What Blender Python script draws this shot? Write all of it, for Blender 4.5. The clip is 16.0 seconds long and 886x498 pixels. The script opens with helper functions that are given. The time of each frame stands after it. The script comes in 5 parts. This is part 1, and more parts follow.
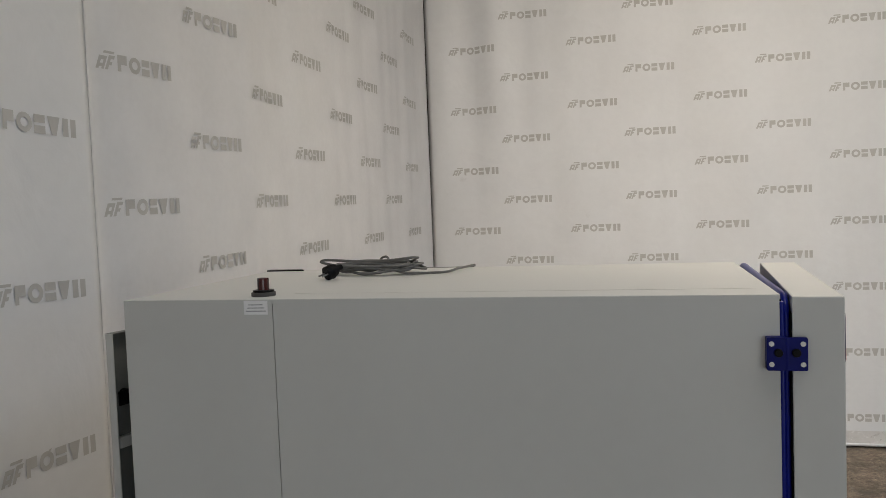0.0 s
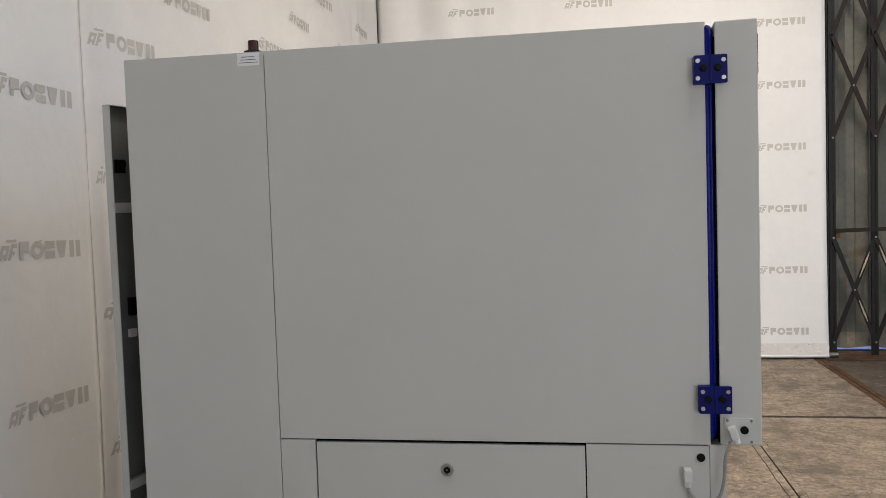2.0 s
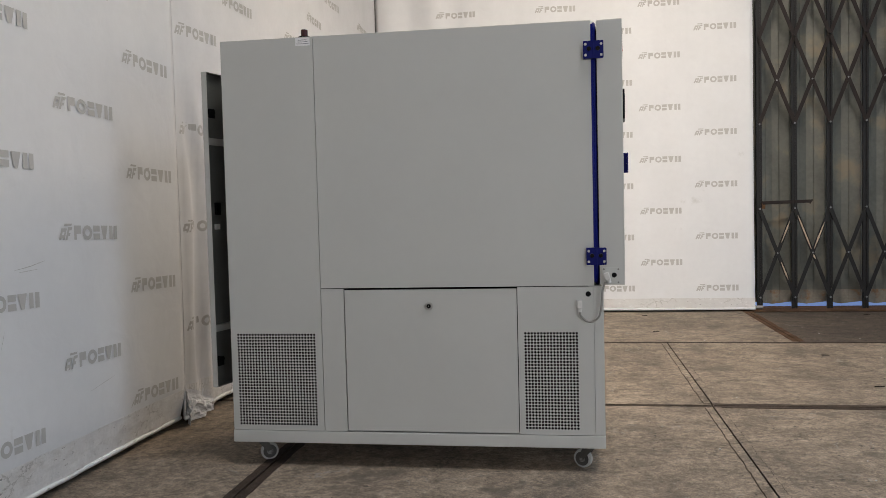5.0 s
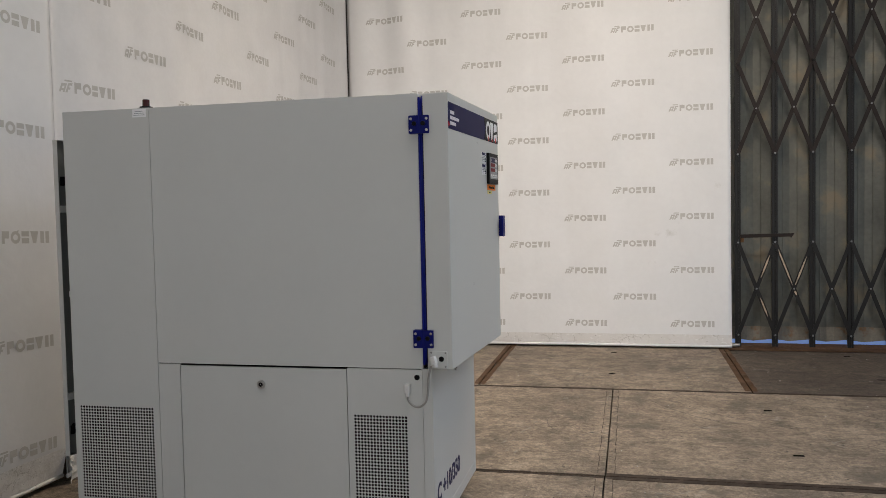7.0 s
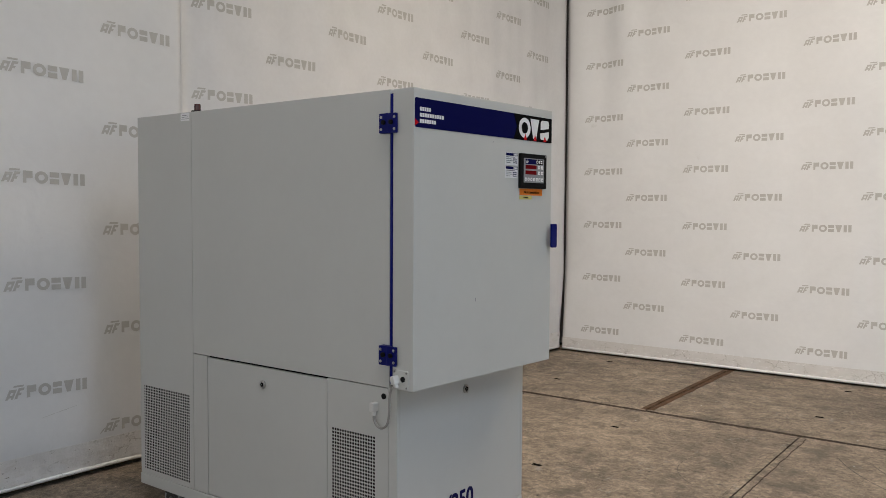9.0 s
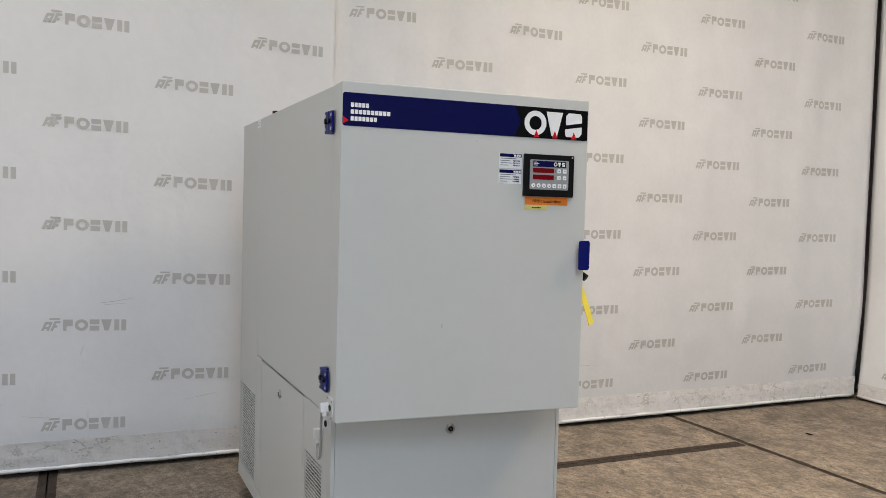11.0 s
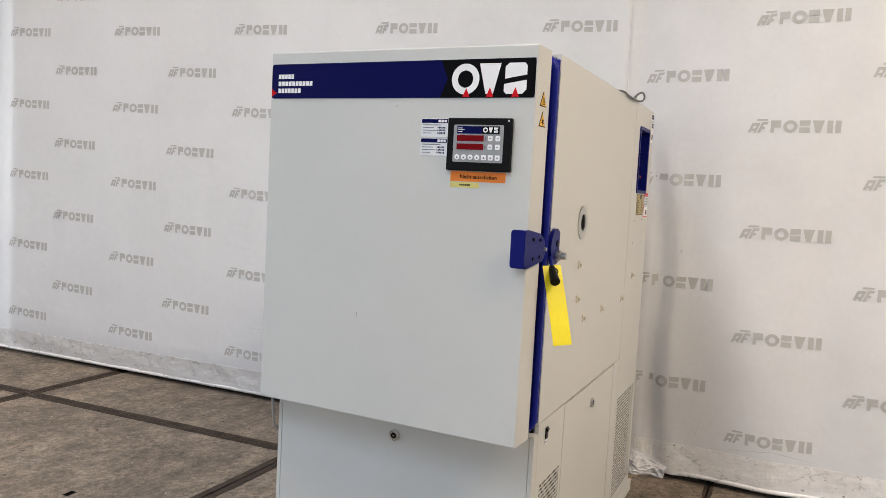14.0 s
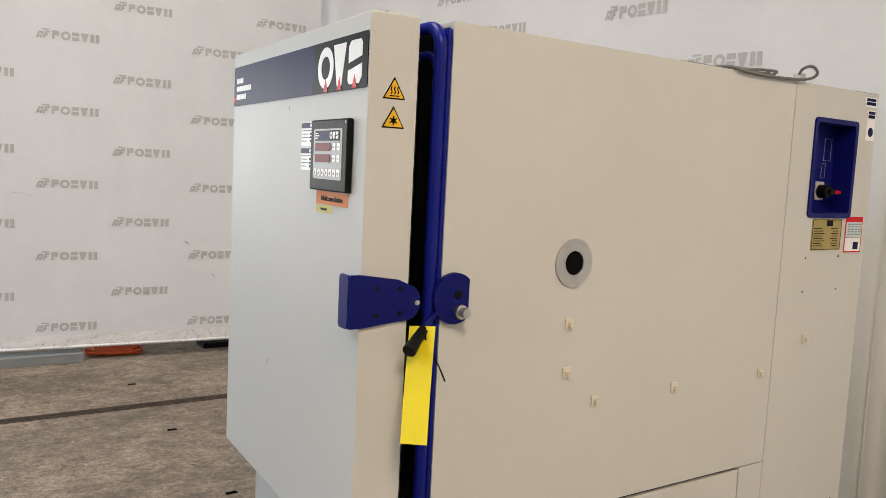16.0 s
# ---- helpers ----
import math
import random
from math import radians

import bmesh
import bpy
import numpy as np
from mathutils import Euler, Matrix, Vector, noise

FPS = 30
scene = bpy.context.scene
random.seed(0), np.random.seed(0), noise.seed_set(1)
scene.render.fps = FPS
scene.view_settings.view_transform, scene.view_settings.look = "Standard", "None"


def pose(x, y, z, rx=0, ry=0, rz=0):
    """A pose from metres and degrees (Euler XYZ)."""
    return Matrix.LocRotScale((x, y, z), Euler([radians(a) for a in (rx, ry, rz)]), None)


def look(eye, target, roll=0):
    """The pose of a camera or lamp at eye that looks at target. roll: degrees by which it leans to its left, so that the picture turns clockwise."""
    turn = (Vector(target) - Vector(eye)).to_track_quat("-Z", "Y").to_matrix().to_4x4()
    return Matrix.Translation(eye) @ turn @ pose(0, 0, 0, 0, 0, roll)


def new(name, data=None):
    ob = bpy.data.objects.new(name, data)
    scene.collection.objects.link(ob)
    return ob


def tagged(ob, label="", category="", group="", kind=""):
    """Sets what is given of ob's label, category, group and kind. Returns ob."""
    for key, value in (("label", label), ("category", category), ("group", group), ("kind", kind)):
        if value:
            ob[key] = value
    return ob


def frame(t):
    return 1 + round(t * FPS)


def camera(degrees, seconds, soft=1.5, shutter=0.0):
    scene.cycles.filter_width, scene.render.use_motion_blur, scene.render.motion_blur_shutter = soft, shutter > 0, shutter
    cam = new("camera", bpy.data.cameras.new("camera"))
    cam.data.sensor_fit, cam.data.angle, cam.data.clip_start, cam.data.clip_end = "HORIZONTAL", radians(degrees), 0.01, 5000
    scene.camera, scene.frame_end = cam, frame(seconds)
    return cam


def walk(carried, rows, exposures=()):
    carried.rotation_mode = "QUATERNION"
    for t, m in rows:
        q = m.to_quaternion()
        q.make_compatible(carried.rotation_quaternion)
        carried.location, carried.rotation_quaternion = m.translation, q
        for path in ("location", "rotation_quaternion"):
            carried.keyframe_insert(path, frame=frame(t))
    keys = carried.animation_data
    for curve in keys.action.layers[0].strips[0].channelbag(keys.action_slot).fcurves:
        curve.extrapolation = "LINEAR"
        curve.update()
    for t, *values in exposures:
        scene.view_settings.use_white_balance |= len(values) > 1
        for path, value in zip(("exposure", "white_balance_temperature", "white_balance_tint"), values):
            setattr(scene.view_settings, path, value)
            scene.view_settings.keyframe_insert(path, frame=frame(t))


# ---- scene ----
cam = camera(57.4, 16.0, soft=0.75)
PATH = [
    (0, (1.261, -1.762, 2.012), (0.783, 0.177, 1.901), -2.2),
    (0.5, (1.185, -1.814, 1.879), (0.767, 0.138, 1.767), -2.2),
    (1, (1.187, -1.871, 1.706), (0.815, 0.09, 1.594), -2.2),
    (1.5, (1.202, -1.958, 1.537), (0.858, 0.009, 1.428), -2.1),
    (2, (1.219, -2.071, 1.375), (0.887, -0.101, 1.268), -1.9),
    (2.5, (1.228, -2.261, 1.248), (0.904, -0.29, 1.141), -1.9),
    (3, (1.218, -2.5, 1.158), (0.897, -0.528, 1.056), -1.8),
    (3.7, (1.226, -2.839, 1.053), (0.911, -0.866, 0.955), -1.7),
    (4.2, (1.268, -3.055, 1.017), (0.958, -1.082, 0.92), -1.6),
    (4.7, (1.353, -3.212, 1.033), (1.047, -1.238, 0.935), -1.5),
    (5.3, (1.525, -3.274, 1.141), (1.221, -1.3, 1.043), -1.4),
    (5.5, (1.597, -3.266, 1.196), (1.293, -1.292, 1.098), -1.4),
    (6, (1.775, -3.179, 1.343), (1.467, -1.206, 1.24), -1.3),
    (6.5, (2.005, -3.059, 1.368), (1.656, -1.092, 1.268), -1.3),
    (7, (2.301, -2.963, 1.359), (1.853, -1.016, 1.264), -1.2),
    (7.5, (2.579, -2.835, 1.379), (1.976, -0.93, 1.288), -0.9),
    (8, (2.823, -2.659, 1.382), (2.027, -0.826, 1.29), -0.5),
    (8.5, (3.073, -2.433, 1.348), (2.065, -0.707, 1.256), -0.1),
    (8.7, (3.203, -2.321, 1.361), (2.115, -0.646, 1.268), 0.1),
    (9.5, (3.615, -1.824, 1.393), (2.224, -0.365, 1.302), 0.6),
    (10.2, (3.836, -1.328, 1.401), (2.218, -0.111, 1.316), 1.1),
    (11, (3.999, -0.728, 1.413), (2.177, 0.093, 1.322), 1.6),
    (11.5, (4.086, -0.35, 1.427), (2.158, 0.171, 1.325), 1.9),
    (12, (4.083, 0.057, 1.406), (2.101, 0.296, 1.296), 2.3),
    (12.5, (4.07, 0.438, 1.403), (2.073, 0.424, 1.283), 2.6),
    (13, (4.063, 0.818, 1.405), (2.086, 0.541, 1.279), 2.7),
    (13.5, (3.901, 1.16, 1.411), (1.981, 0.616, 1.275), 2.9),
    (14, (3.671, 1.466, 1.424), (1.847, 0.66, 1.275), 3.1),
    (14.5, (3.412, 1.739, 1.443), (1.709, 0.703, 1.285), 3.1),
    (15, (3.085, 1.877, 1.446), (1.542, 0.616, 1.277), 3.1),
    (15.5, (2.741, 1.995, 1.469), (1.411, 0.513, 1.283), 3.1),
    (16, (2.389, 2.109, 1.526), (1.278, 0.458, 1.331), 2.9),
]
walk(cam, [(t, look(eye, target, roll)) for t, eye, target, roll in PATH],
     [(0, -0.49, 6220, 9), (1, -0.27, 6220, 9), (2, 0.09, 6290, 11), (3, 0.18, 6320, 11), (5.5, -0.05, 6250, 11), (7, -0.20, 6250, 11), (8.5, -0.25, 6250, 10),
      (11, 0.23, 6250, 10), (12.5, 0.41, 6200, 12), (14.5, 0.51, 6370, 12), (16, 0.38, 6540, 11)])

# ---------------------------------------------------------------- light
world = bpy.data.worlds.new("world")
scene.world = world
world.use_nodes = True
sky = world.node_tree.nodes.new("ShaderNodeTexSky")
sky.sky_type = "NISHITA"
sky.sun_disc = False
sky.sun_elevation, sky.sun_rotation = radians(40), radians(60)
world.node_tree.links.new(sky.outputs[0], world.node_tree.nodes["Background"].inputs[0])
world.node_tree.nodes["Background"].inputs[1].default_value = 0.1


def area(name, place, target, wide, high, watts, colour, spread=180):
    data = bpy.data.lights.new(name, "AREA")
    data.shape, data.size, data.size_y = "RECTANGLE", wide, high
    data.energy, data.color, data.spread = watts, colour, radians(spread)
    ob = new(name, data)
    ob.matrix_world = look(place, target)
    return ob


# daylight through the roof light, daylight from the open hall side, and three unseen warm lamps added to even out the
# light
area("roof_daylight", (6.7, -0.6, 6.35), (6.0, -0.6, 0), 1.4, 7.0, 235, (0.79, 0.89, 1.0), 135)
area("side_daylight", (9.7, 0.0, 2.4), (0, 0.0, 1.2), 8.0, 3.0, 19, (0.68, 0.83, 1.0))
area("south_daylight", (4.9, -8.7, 1.6), (1.2, 0.0, 0.8), 5.0, 2.4, 190, (0.96, 0.975, 0.965))
area("unseen_fill_lamp", (2.8, 4.5, 5.2), (1.0, 0.8, 1.0), 1.8, 1.2, 28, (1.0, 0.82, 0.60), 75)
area("unseen_fill_lamp", (2.6, 0.2, 6.1), (1.7, 5.0, 0.6), 2.2, 1.2, 90, (1.0, 0.86, 0.70), 85)
area("unseen_fill_lamp", (2.4, -1.2, 5.9), (1.0, -3.2, 0), 2.4, 1.6, 60, (1.0, 0.93, 0.86), 120)


# ---------------------------------------------------------------- materials
def material(name, colour, rough=0.5, metal=0.0, vary=0.06, scale=6.0, grain=0.0, grain_scale=300.0, spots=None, spot_level=0.62, spot_scale=9.0, bump_scale=None, bump_amount=0.35, rough_vary=0.0, per_piece=0.0, gloss=0.5):
    """A surface with broad and fine variation, optional grain relief and optional stains of another colour."""
    m = bpy.data.materials.new(name)
    m.use_nodes = True
    n, l = m.node_tree.nodes, m.node_tree.links
    b = n["Principled BSDF"]
    b.inputs["Roughness"].default_value, b.inputs["Metallic"].default_value = rough, metal
    b.inputs["Specular IOR Level"].default_value = gloss
    co = n.new("ShaderNodeNewGeometry")
    broad, fine = n.new("ShaderNodeTexNoise"), n.new("ShaderNodeTexNoise")
    for node, s, d in ((broad, scale, 5.0), (fine, scale * 9, 4.0)):
        node.inputs["Scale"].default_value, node.inputs["Detail"].default_value = s, d
        l.new(co.outputs["Position"], node.inputs["Vector"])
    add = n.new("ShaderNodeMath")
    add.operation = "MULTIPLY_ADD"
    add.inputs[1].default_value = 0.45
    l.new(fine.outputs["Fac"], add.inputs[0])
    l.new(broad.outputs["Fac"], add.inputs[2])
    ramp = n.new("ShaderNodeMapRange")
    ramp.inputs["From Min"].default_value, ramp.inputs["From Max"].default_value = 0.42, 1.02
    ramp.inputs["To Min"].default_value, ramp.inputs["To Max"].default_value = 1 - vary, 1 + vary
    l.new(add.outputs[0], ramp.inputs["Value"])
    value = ramp.outputs[0]
    if per_piece:
        info = n.new("ShaderNodeObjectInfo")
        pr = n.new("ShaderNodeMapRange")
        pr.inputs["To Min"].default_value, pr.inputs["To Max"].default_value = 1 - per_piece, 1 + per_piece
        l.new(info.outputs["Random"], pr.inputs["Value"])
        mul = n.new("ShaderNodeMath")
        mul.operation = "MULTIPLY"
        l.new(value, mul.inputs[0])
        l.new(pr.outputs[0], mul.inputs[1])
        value = mul.outputs[0]
    tint = n.new("ShaderNodeVectorMath")
    tint.operation = "SCALE"
    tint.inputs[0].default_value = colour
    l.new(value, tint.inputs["Scale"])
    out = tint.outputs[0]
    if spots:
        stain = n.new("ShaderNodeTexNoise")
        stain.inputs["Scale"].default_value, stain.inputs["Detail"].default_value, stain.inputs["Roughness"].default_value = spot_scale, 8.0, 0.62
        l.new(co.outputs["Position"], stain.inputs["Vector"])
        mask = n.new("ShaderNodeMapRange")
        mask.inputs["From Min"].default_value, mask.inputs["From Max"].default_value = spot_level, spot_level + 0.12
        l.new(stain.outputs["Fac"], mask.inputs["Value"])
        mix = n.new("ShaderNodeMix")
        mix.data_type = "RGBA"
        l.new(mask.outputs[0], mix.inputs["Factor"])
        l.new(out, mix.inputs[6])
        mix.inputs[7].default_value = (*spots, 1)
        out = mix.outputs[2]
    l.new(out, b.inputs["Base Color"])
    if rough_vary:
        rr = n.new("ShaderNodeMapRange")
        rr.inputs["From Min"].default_value, rr.inputs["From Max"].default_value = 0.42, 1.02
        rr.inputs["To Min"].default_value, rr.inputs["To Max"].default_value = max(0.03, rough - rough_vary), rough + rough_vary
        l.new(add.outputs[0], rr.inputs["Value"])
        l.new(rr.outputs[0], b.inputs["Roughness"])
    if grain:
        g = n.new("ShaderNodeTexNoise")
        g.inputs["Scale"].default_value, g.inputs["Detail"].default_value = grain_scale, 3.0
        l.new(co.outputs["Position"], g.inputs["Vector"])
        bump = n.new("ShaderNodeBump")
        bump.inputs["Strength"].default_value, bump.inputs["Distance"].default_value = grain, 1.2 / grain_scale
        l.new(g.outputs["Fac"], bump.inputs["Height"])
        if bump_scale:
            g2 = n.new("ShaderNodeTexNoise")
            g2.inputs["Scale"].default_value, g2.inputs["Detail"].default_value = bump_scale, 4.0
            g2.inputs["Distortion"].default_value = 0.6
            l.new(co.outputs["Position"], g2.inputs["Vector"])
            bump2 = n.new("ShaderNodeBump")
            bump2.inputs["Strength"].default_value, bump2.inputs["Distance"].default_value = bump_amount, 0.25 / bump_scale
            l.new(g2.outputs["Fac"], bump2.inputs["Height"])
            l.new(bump.outputs[0], bump2.inputs["Normal"])
            bump = bump2
        l.new(bump.outputs[0], b.inputs["Normal"])
    return m


coat = material("powder_coat", (0.575, 0.58, 0.558), 0.45, vary=0.025, scale=3, grain=0.05, grain_scale=420, rough_vary=0.06, gloss=0.3)
# chamber coat toned down: shade inside the rear cover is put into the colour
coat_shaded = material("shaded_inner_coat", (0.17, 0.175, 0.165), 0.5, vary=0.1, scale=8)
blue_paint = material("blue_paint", (0.004, 0.007, 0.125), 0.42, vary=0.08, scale=10, grain=0.12, grain_scale=380, gloss=0.14)
rubber_blue = material("blue_rubber", (0.004, 0.009, 0.19), 0.32, vary=0.1, scale=14, gloss=0.2)
black_plastic = material("black_plastic", (0.006, 0.006, 0.0065), 0.42, vary=0.1, scale=20, grain=0.15, grain_scale=500, gloss=0.10)
# near-black colour standing in for the shade of hollow spaces
void_shade = material("painted_void_shade", (0.004, 0.004, 0.004), 0.9, gloss=0.08)
stainless = material("stainless_steel", (0.52, 0.51, 0.49), 0.32, 1.0, vary=0.08, scale=18, rough_vary=0.1)
castor_steel = material("grimy_castor_steel", (0.10, 0.098, 0.092), 0.5, 0.6, vary=0.25, scale=30)
steel_dull = material("dull_zinc_steel", (0.26, 0.255, 0.25), 0.45, 0.9, vary=0.15, scale=30)
grey_plastic = material("grey_plastic", (0.50, 0.50, 0.49), 0.45, vary=0.05, scale=30)
gland_white = material("pale_grey_plastic", (0.66, 0.65, 0.63), 0.45, vary=0.05, scale=30)
pale_cable = material("pale_grey_cable_sheath", (0.30, 0.29, 0.27), 0.5, vary=0.12, scale=25)
grey_cable = material("grey_cable_sheath", (0.14, 0.14, 0.136), 0.5, vary=0.12, scale=25, gloss=0.22)
navy_print = material("navy_print", (0.003, 0.004, 0.062), 0.38, vary=0.05, scale=20, gloss=0.07)
black_print = material("black_print", (0.004, 0.004, 0.0045), 0.35, vary=0.05, scale=20, gloss=0.05)
white_print = material("white_print", (0.85, 0.85, 0.86), 0.35, vary=0.03, scale=20)
red_print = material("red_print", (0.60, 0.006, 0.010), 0.35, vary=0.05, scale=20, gloss=0.15)
grey_print = material("grey_print", (0.16, 0.17, 0.19), 0.5, vary=0.05, scale=60)
orange_paper = material("orange_paper", (0.95, 0.25, 0.02), 0.55, vary=0.05, scale=30)
pale_yellow = material("pale_yellow_paper", (0.74, 0.66, 0.20), 0.6, vary=0.05, scale=30)
yellow_plastic = material("yellow_plastic", (0.80, 0.66, 0.012), 0.42, vary=0.06, scale=14)
warning_yellow = material("warning_yellow", (0.80, 0.46, 0.01), 0.4, vary=0.04, scale=30)
brass_plate = material("brass_plate", (0.40, 0.32, 0.11), 0.42, 0.35, vary=0.08, scale=40)
pale_blue_print = material("pale_blue_print", (0.50, 0.62, 0.66), 0.45, vary=0.04, scale=40)
display_red = material("dark_red_display", (0.16, 0.003, 0.006), 0.35, vary=0.05, scale=30, gloss=0.07)
panel_grey = material("membrane_grey", (0.30, 0.31, 0.32), 0.4, vary=0.04, scale=30)
lamp_red = material("dark_red_lens", (0.05, 0.008, 0.008), 0.2, vary=0.1, scale=30)
clear_clip = material("ivory_clip", (0.66, 0.62, 0.52), 0.35, vary=0.05, scale=40)
tyre_grey = material("tyre_grey", (0.42, 0.42, 0.41), 0.55, vary=0.15, scale=30)
tyre_dark = material("dark_grey_rubber", (0.06, 0.058, 0.055), 0.6, vary=0.15, scale=30)
vinyl = material("white_vinyl", (0.755, 0.76, 0.77), 0.48, vary=0.04, scale=2.2, grain=0.03, grain_scale=160, spots=(0.52, 0.51, 0.48), spot_level=0.70, spot_scale=2.5, bump_scale=4.0, bump_amount=0.10, rough_vary=0.025)
vinyl_creased = material("creased_white_vinyl", (0.74, 0.74, 0.75), 0.43, vary=0.05, scale=4, grain=0.03, grain_scale=140, bump_scale=1.8, bump_amount=0.08, rough_vary=0.01)
scuff_ink = material("rubbed_grey_scuff", (0.50, 0.49, 0.475), 0.55, vary=0.2, scale=40)
scuff_dark = material("dark_rubber_scrape", (0.055, 0.048, 0.042), 0.7, vary=0.3, scale=40)
logo_ink = material("grey_logo_ink", (0.495, 0.487, 0.47), 0.5, vary=0.06, scale=10)
joint_steel = material("rusty_edge_steel", (0.058, 0.043, 0.034), 0.72, 0.15, vary=0.5, scale=14, grain=0.4, grain_scale=120, spots=(0.11, 0.080, 0.058), spot_level=0.61, spot_scale=12, gloss=0.12)
rust_plank = material("rust_brown_sill", (0.098, 0.054, 0.028), 0.75, vary=0.55, scale=6, grain=0.5, grain_scale=90, spots=(0.19, 0.14, 0.10), spot_level=0.58, spot_scale=8, gloss=0.15)
gate_black = material("black_gate_paint", (0.010, 0.009, 0.0085), 0.42, vary=0.2, scale=18, grain=0.2, grain_scale=150, spots=(0.04, 0.025, 0.017), spot_level=0.64, spot_scale=14, gloss=0.3)
# lifting-hole walls coloured black, painting the shade inside the pits
pit_shade = material("black_pit_shade", (0.012, 0.010, 0.009), 0.9, vary=0.3, scale=30, gloss=0.1)
gate_bar = material("brown_gate_bar", (0.020, 0.014, 0.012), 0.5, vary=0.25, scale=16, grain=0.2, grain_scale=150, gloss=0.22)
sheet_metal = material("dirty_sheet_metal", (0.125, 0.128, 0.112), 0.42, 0.25, vary=0.34, scale=3.0, grain=0.15, grain_scale=60, spots=(0.21, 0.18, 0.13), spot_level=0.55, spot_scale=3.0, rough_vary=0.14)
sheet_rust = material("rust_stained_sheet_metal", (0.20, 0.185, 0.155), 0.6, 0.1, vary=0.35, scale=6, spots=(0.22, 0.12, 0.055), spot_level=0.52, spot_scale=9)
bare_metal = material("paint_worn_to_bare_metal", (0.46, 0.36, 0.26), 0.55, 0.1, vary=0.3, scale=20, spots=(0.10, 0.07, 0.05), spot_level=0.60, spot_scale=30)
film_white = material("crumpled_plastic_film", (0.80, 0.80, 0.82), 0.20, vary=0.12, scale=9, grain=0.2, grain_scale=90, spots=(0.30, 0.27, 0.23), spot_level=0.60, spot_scale=9)
plaster = material("hall_wall_plaster", (0.26, 0.255, 0.245), 0.8, vary=0.1, scale=2, grain=0.3, grain_scale=60)
orange_net = material("orange_netting", (0.55, 0.085, 0.02), 0.55, vary=0.25, scale=30)
beam_grey = material("grey_beam_paint", (0.24, 0.25, 0.25), 0.5, vary=0.12, scale=8)


def floor_concrete(name, tone):
    """Old trowelled concrete: cloudy patches, streaks, dark pits and pale scuffs."""
    m = bpy.data.materials.new(name)
    m.use_nodes = True
    n, l = m.node_tree.nodes, m.node_tree.links
    b = n["Principled BSDF"]
    b.inputs["Roughness"].default_value = 0.74
    geo, info = n.new("ShaderNodeNewGeometry"), n.new("ShaderNodeObjectInfo")

    def tex(scale, detail, rough, stretch, lo, hi, to_lo, to_hi):
        mp, t, r = n.new("ShaderNodeMapping"), n.new("ShaderNodeTexNoise"), n.new("ShaderNodeMapRange")
        mp.inputs["Scale"].default_value = stretch
        t.inputs["Scale"].default_value, t.inputs["Detail"].default_value, t.inputs["Roughness"].default_value = scale, detail, rough
        l.new(geo.outputs["Position"], mp.inputs["Vector"])
        l.new(mp.outputs[0], t.inputs["Vector"])
        l.new(t.outputs["Fac"], r.inputs["Value"])
        r.inputs["From Min"].default_value, r.inputs["From Max"].default_value, r.inputs["To Min"].default_value, r.inputs["To Max"].default_value = lo, hi, to_lo, to_hi
        return t, r.outputs[0]

    def times(a, c):
        k = n.new("ShaderNodeMath")
        k.operation = "MULTIPLY"
        l.new(a, k.inputs[0])
        l.new(c, k.inputs[1])
        return k.outputs[0]

    _, cloud = tex(1.3, 12, 0.74, (1, 1, 1), 0.36, 0.64, 0.66, 1.26)
    _, streak = tex(7.5, 12, 0.80, (0.9, 1.1, 1), 0.36, 0.64, 0.52, 1.48)
    mid_t, middle = tex(34, 10, 0.74, (1, 1, 1), 0.34, 0.66, 0.55, 1.42)
    fine, grain = tex(110, 8, 0.82, (1, 1, 1), 0.36, 0.64, 0.55, 1.42)
    pit_t, pits = tex(26, 6, 0.66, (1, 1, 1), 0.325, 0.36, 0.22, 1.0)
    each = n.new("ShaderNodeMapRange")
    each.inputs["To Min"].default_value, each.inputs["To Max"].default_value = 0.92, 1.06
    l.new(info.outputs["Random"], each.inputs["Value"])
    value = times(times(times(cloud, streak), times(times(grain, middle), pits)), each.outputs[0])
    warp_t, _ = tex(3.0, 6, 0.7, (1, 1, 1), 0, 1, 0, 1)
    warp = n.new("ShaderNodeVectorMath")
    warp.operation = "MULTIPLY_ADD"
    l.new(warp_t.outputs["Color"], warp.inputs[0])
    warp.inputs[1].default_value = (0.55, 0.55, 0.0)
    l.new(geo.outputs["Position"], warp.inputs[2])
    cell = n.new("ShaderNodeTexVoronoi")
    cell.feature = "DISTANCE_TO_EDGE"
    cell.inputs["Scale"].default_value = 0.75
    l.new(warp.outputs[0], cell.inputs["Vector"])
    crack = n.new("ShaderNodeMapRange")
    crack.inputs["From Max"].default_value, crack.inputs["To Min"].default_value = 0.006, 0.45
    l.new(cell.outputs["Distance"], crack.inputs["Value"])
    _, where = tex(1.1, 2, 0.5, (1, 1, 1), 0.46, 0.54, 0.0, 1.0)
    worn = n.new("ShaderNodeMath")
    worn.operation = "MAXIMUM"
    l.new(crack.outputs[0], worn.inputs[0])
    l.new(where, worn.inputs[1])
    value = times(value, worn.outputs[0])
    tint = n.new("ShaderNodeVectorMath")
    tint.operation = "SCALE"
    tint.inputs[0].default_value = tone
    l.new(value, tint.inputs["Scale"])
    _, scuff = tex(8, 10, 0.78, (1.5, 0.7, 1), 0.63, 0.72, 0.0, 0.60)
    mix = n.new("ShaderNodeMix")
    mix.data_type = "RGBA"
    l.new(scuff, mix.inputs["Factor"])
    l.new(tint.outputs[0], mix.inputs[6])
    mix.inputs[7].default_value = (0.40, 0.38, 0.35, 1)
    # short pale scratches and small dark specks
    bend_t, _ = tex(5.0, 4, 0.6, (1, 1, 1), 0, 1, 0, 1)
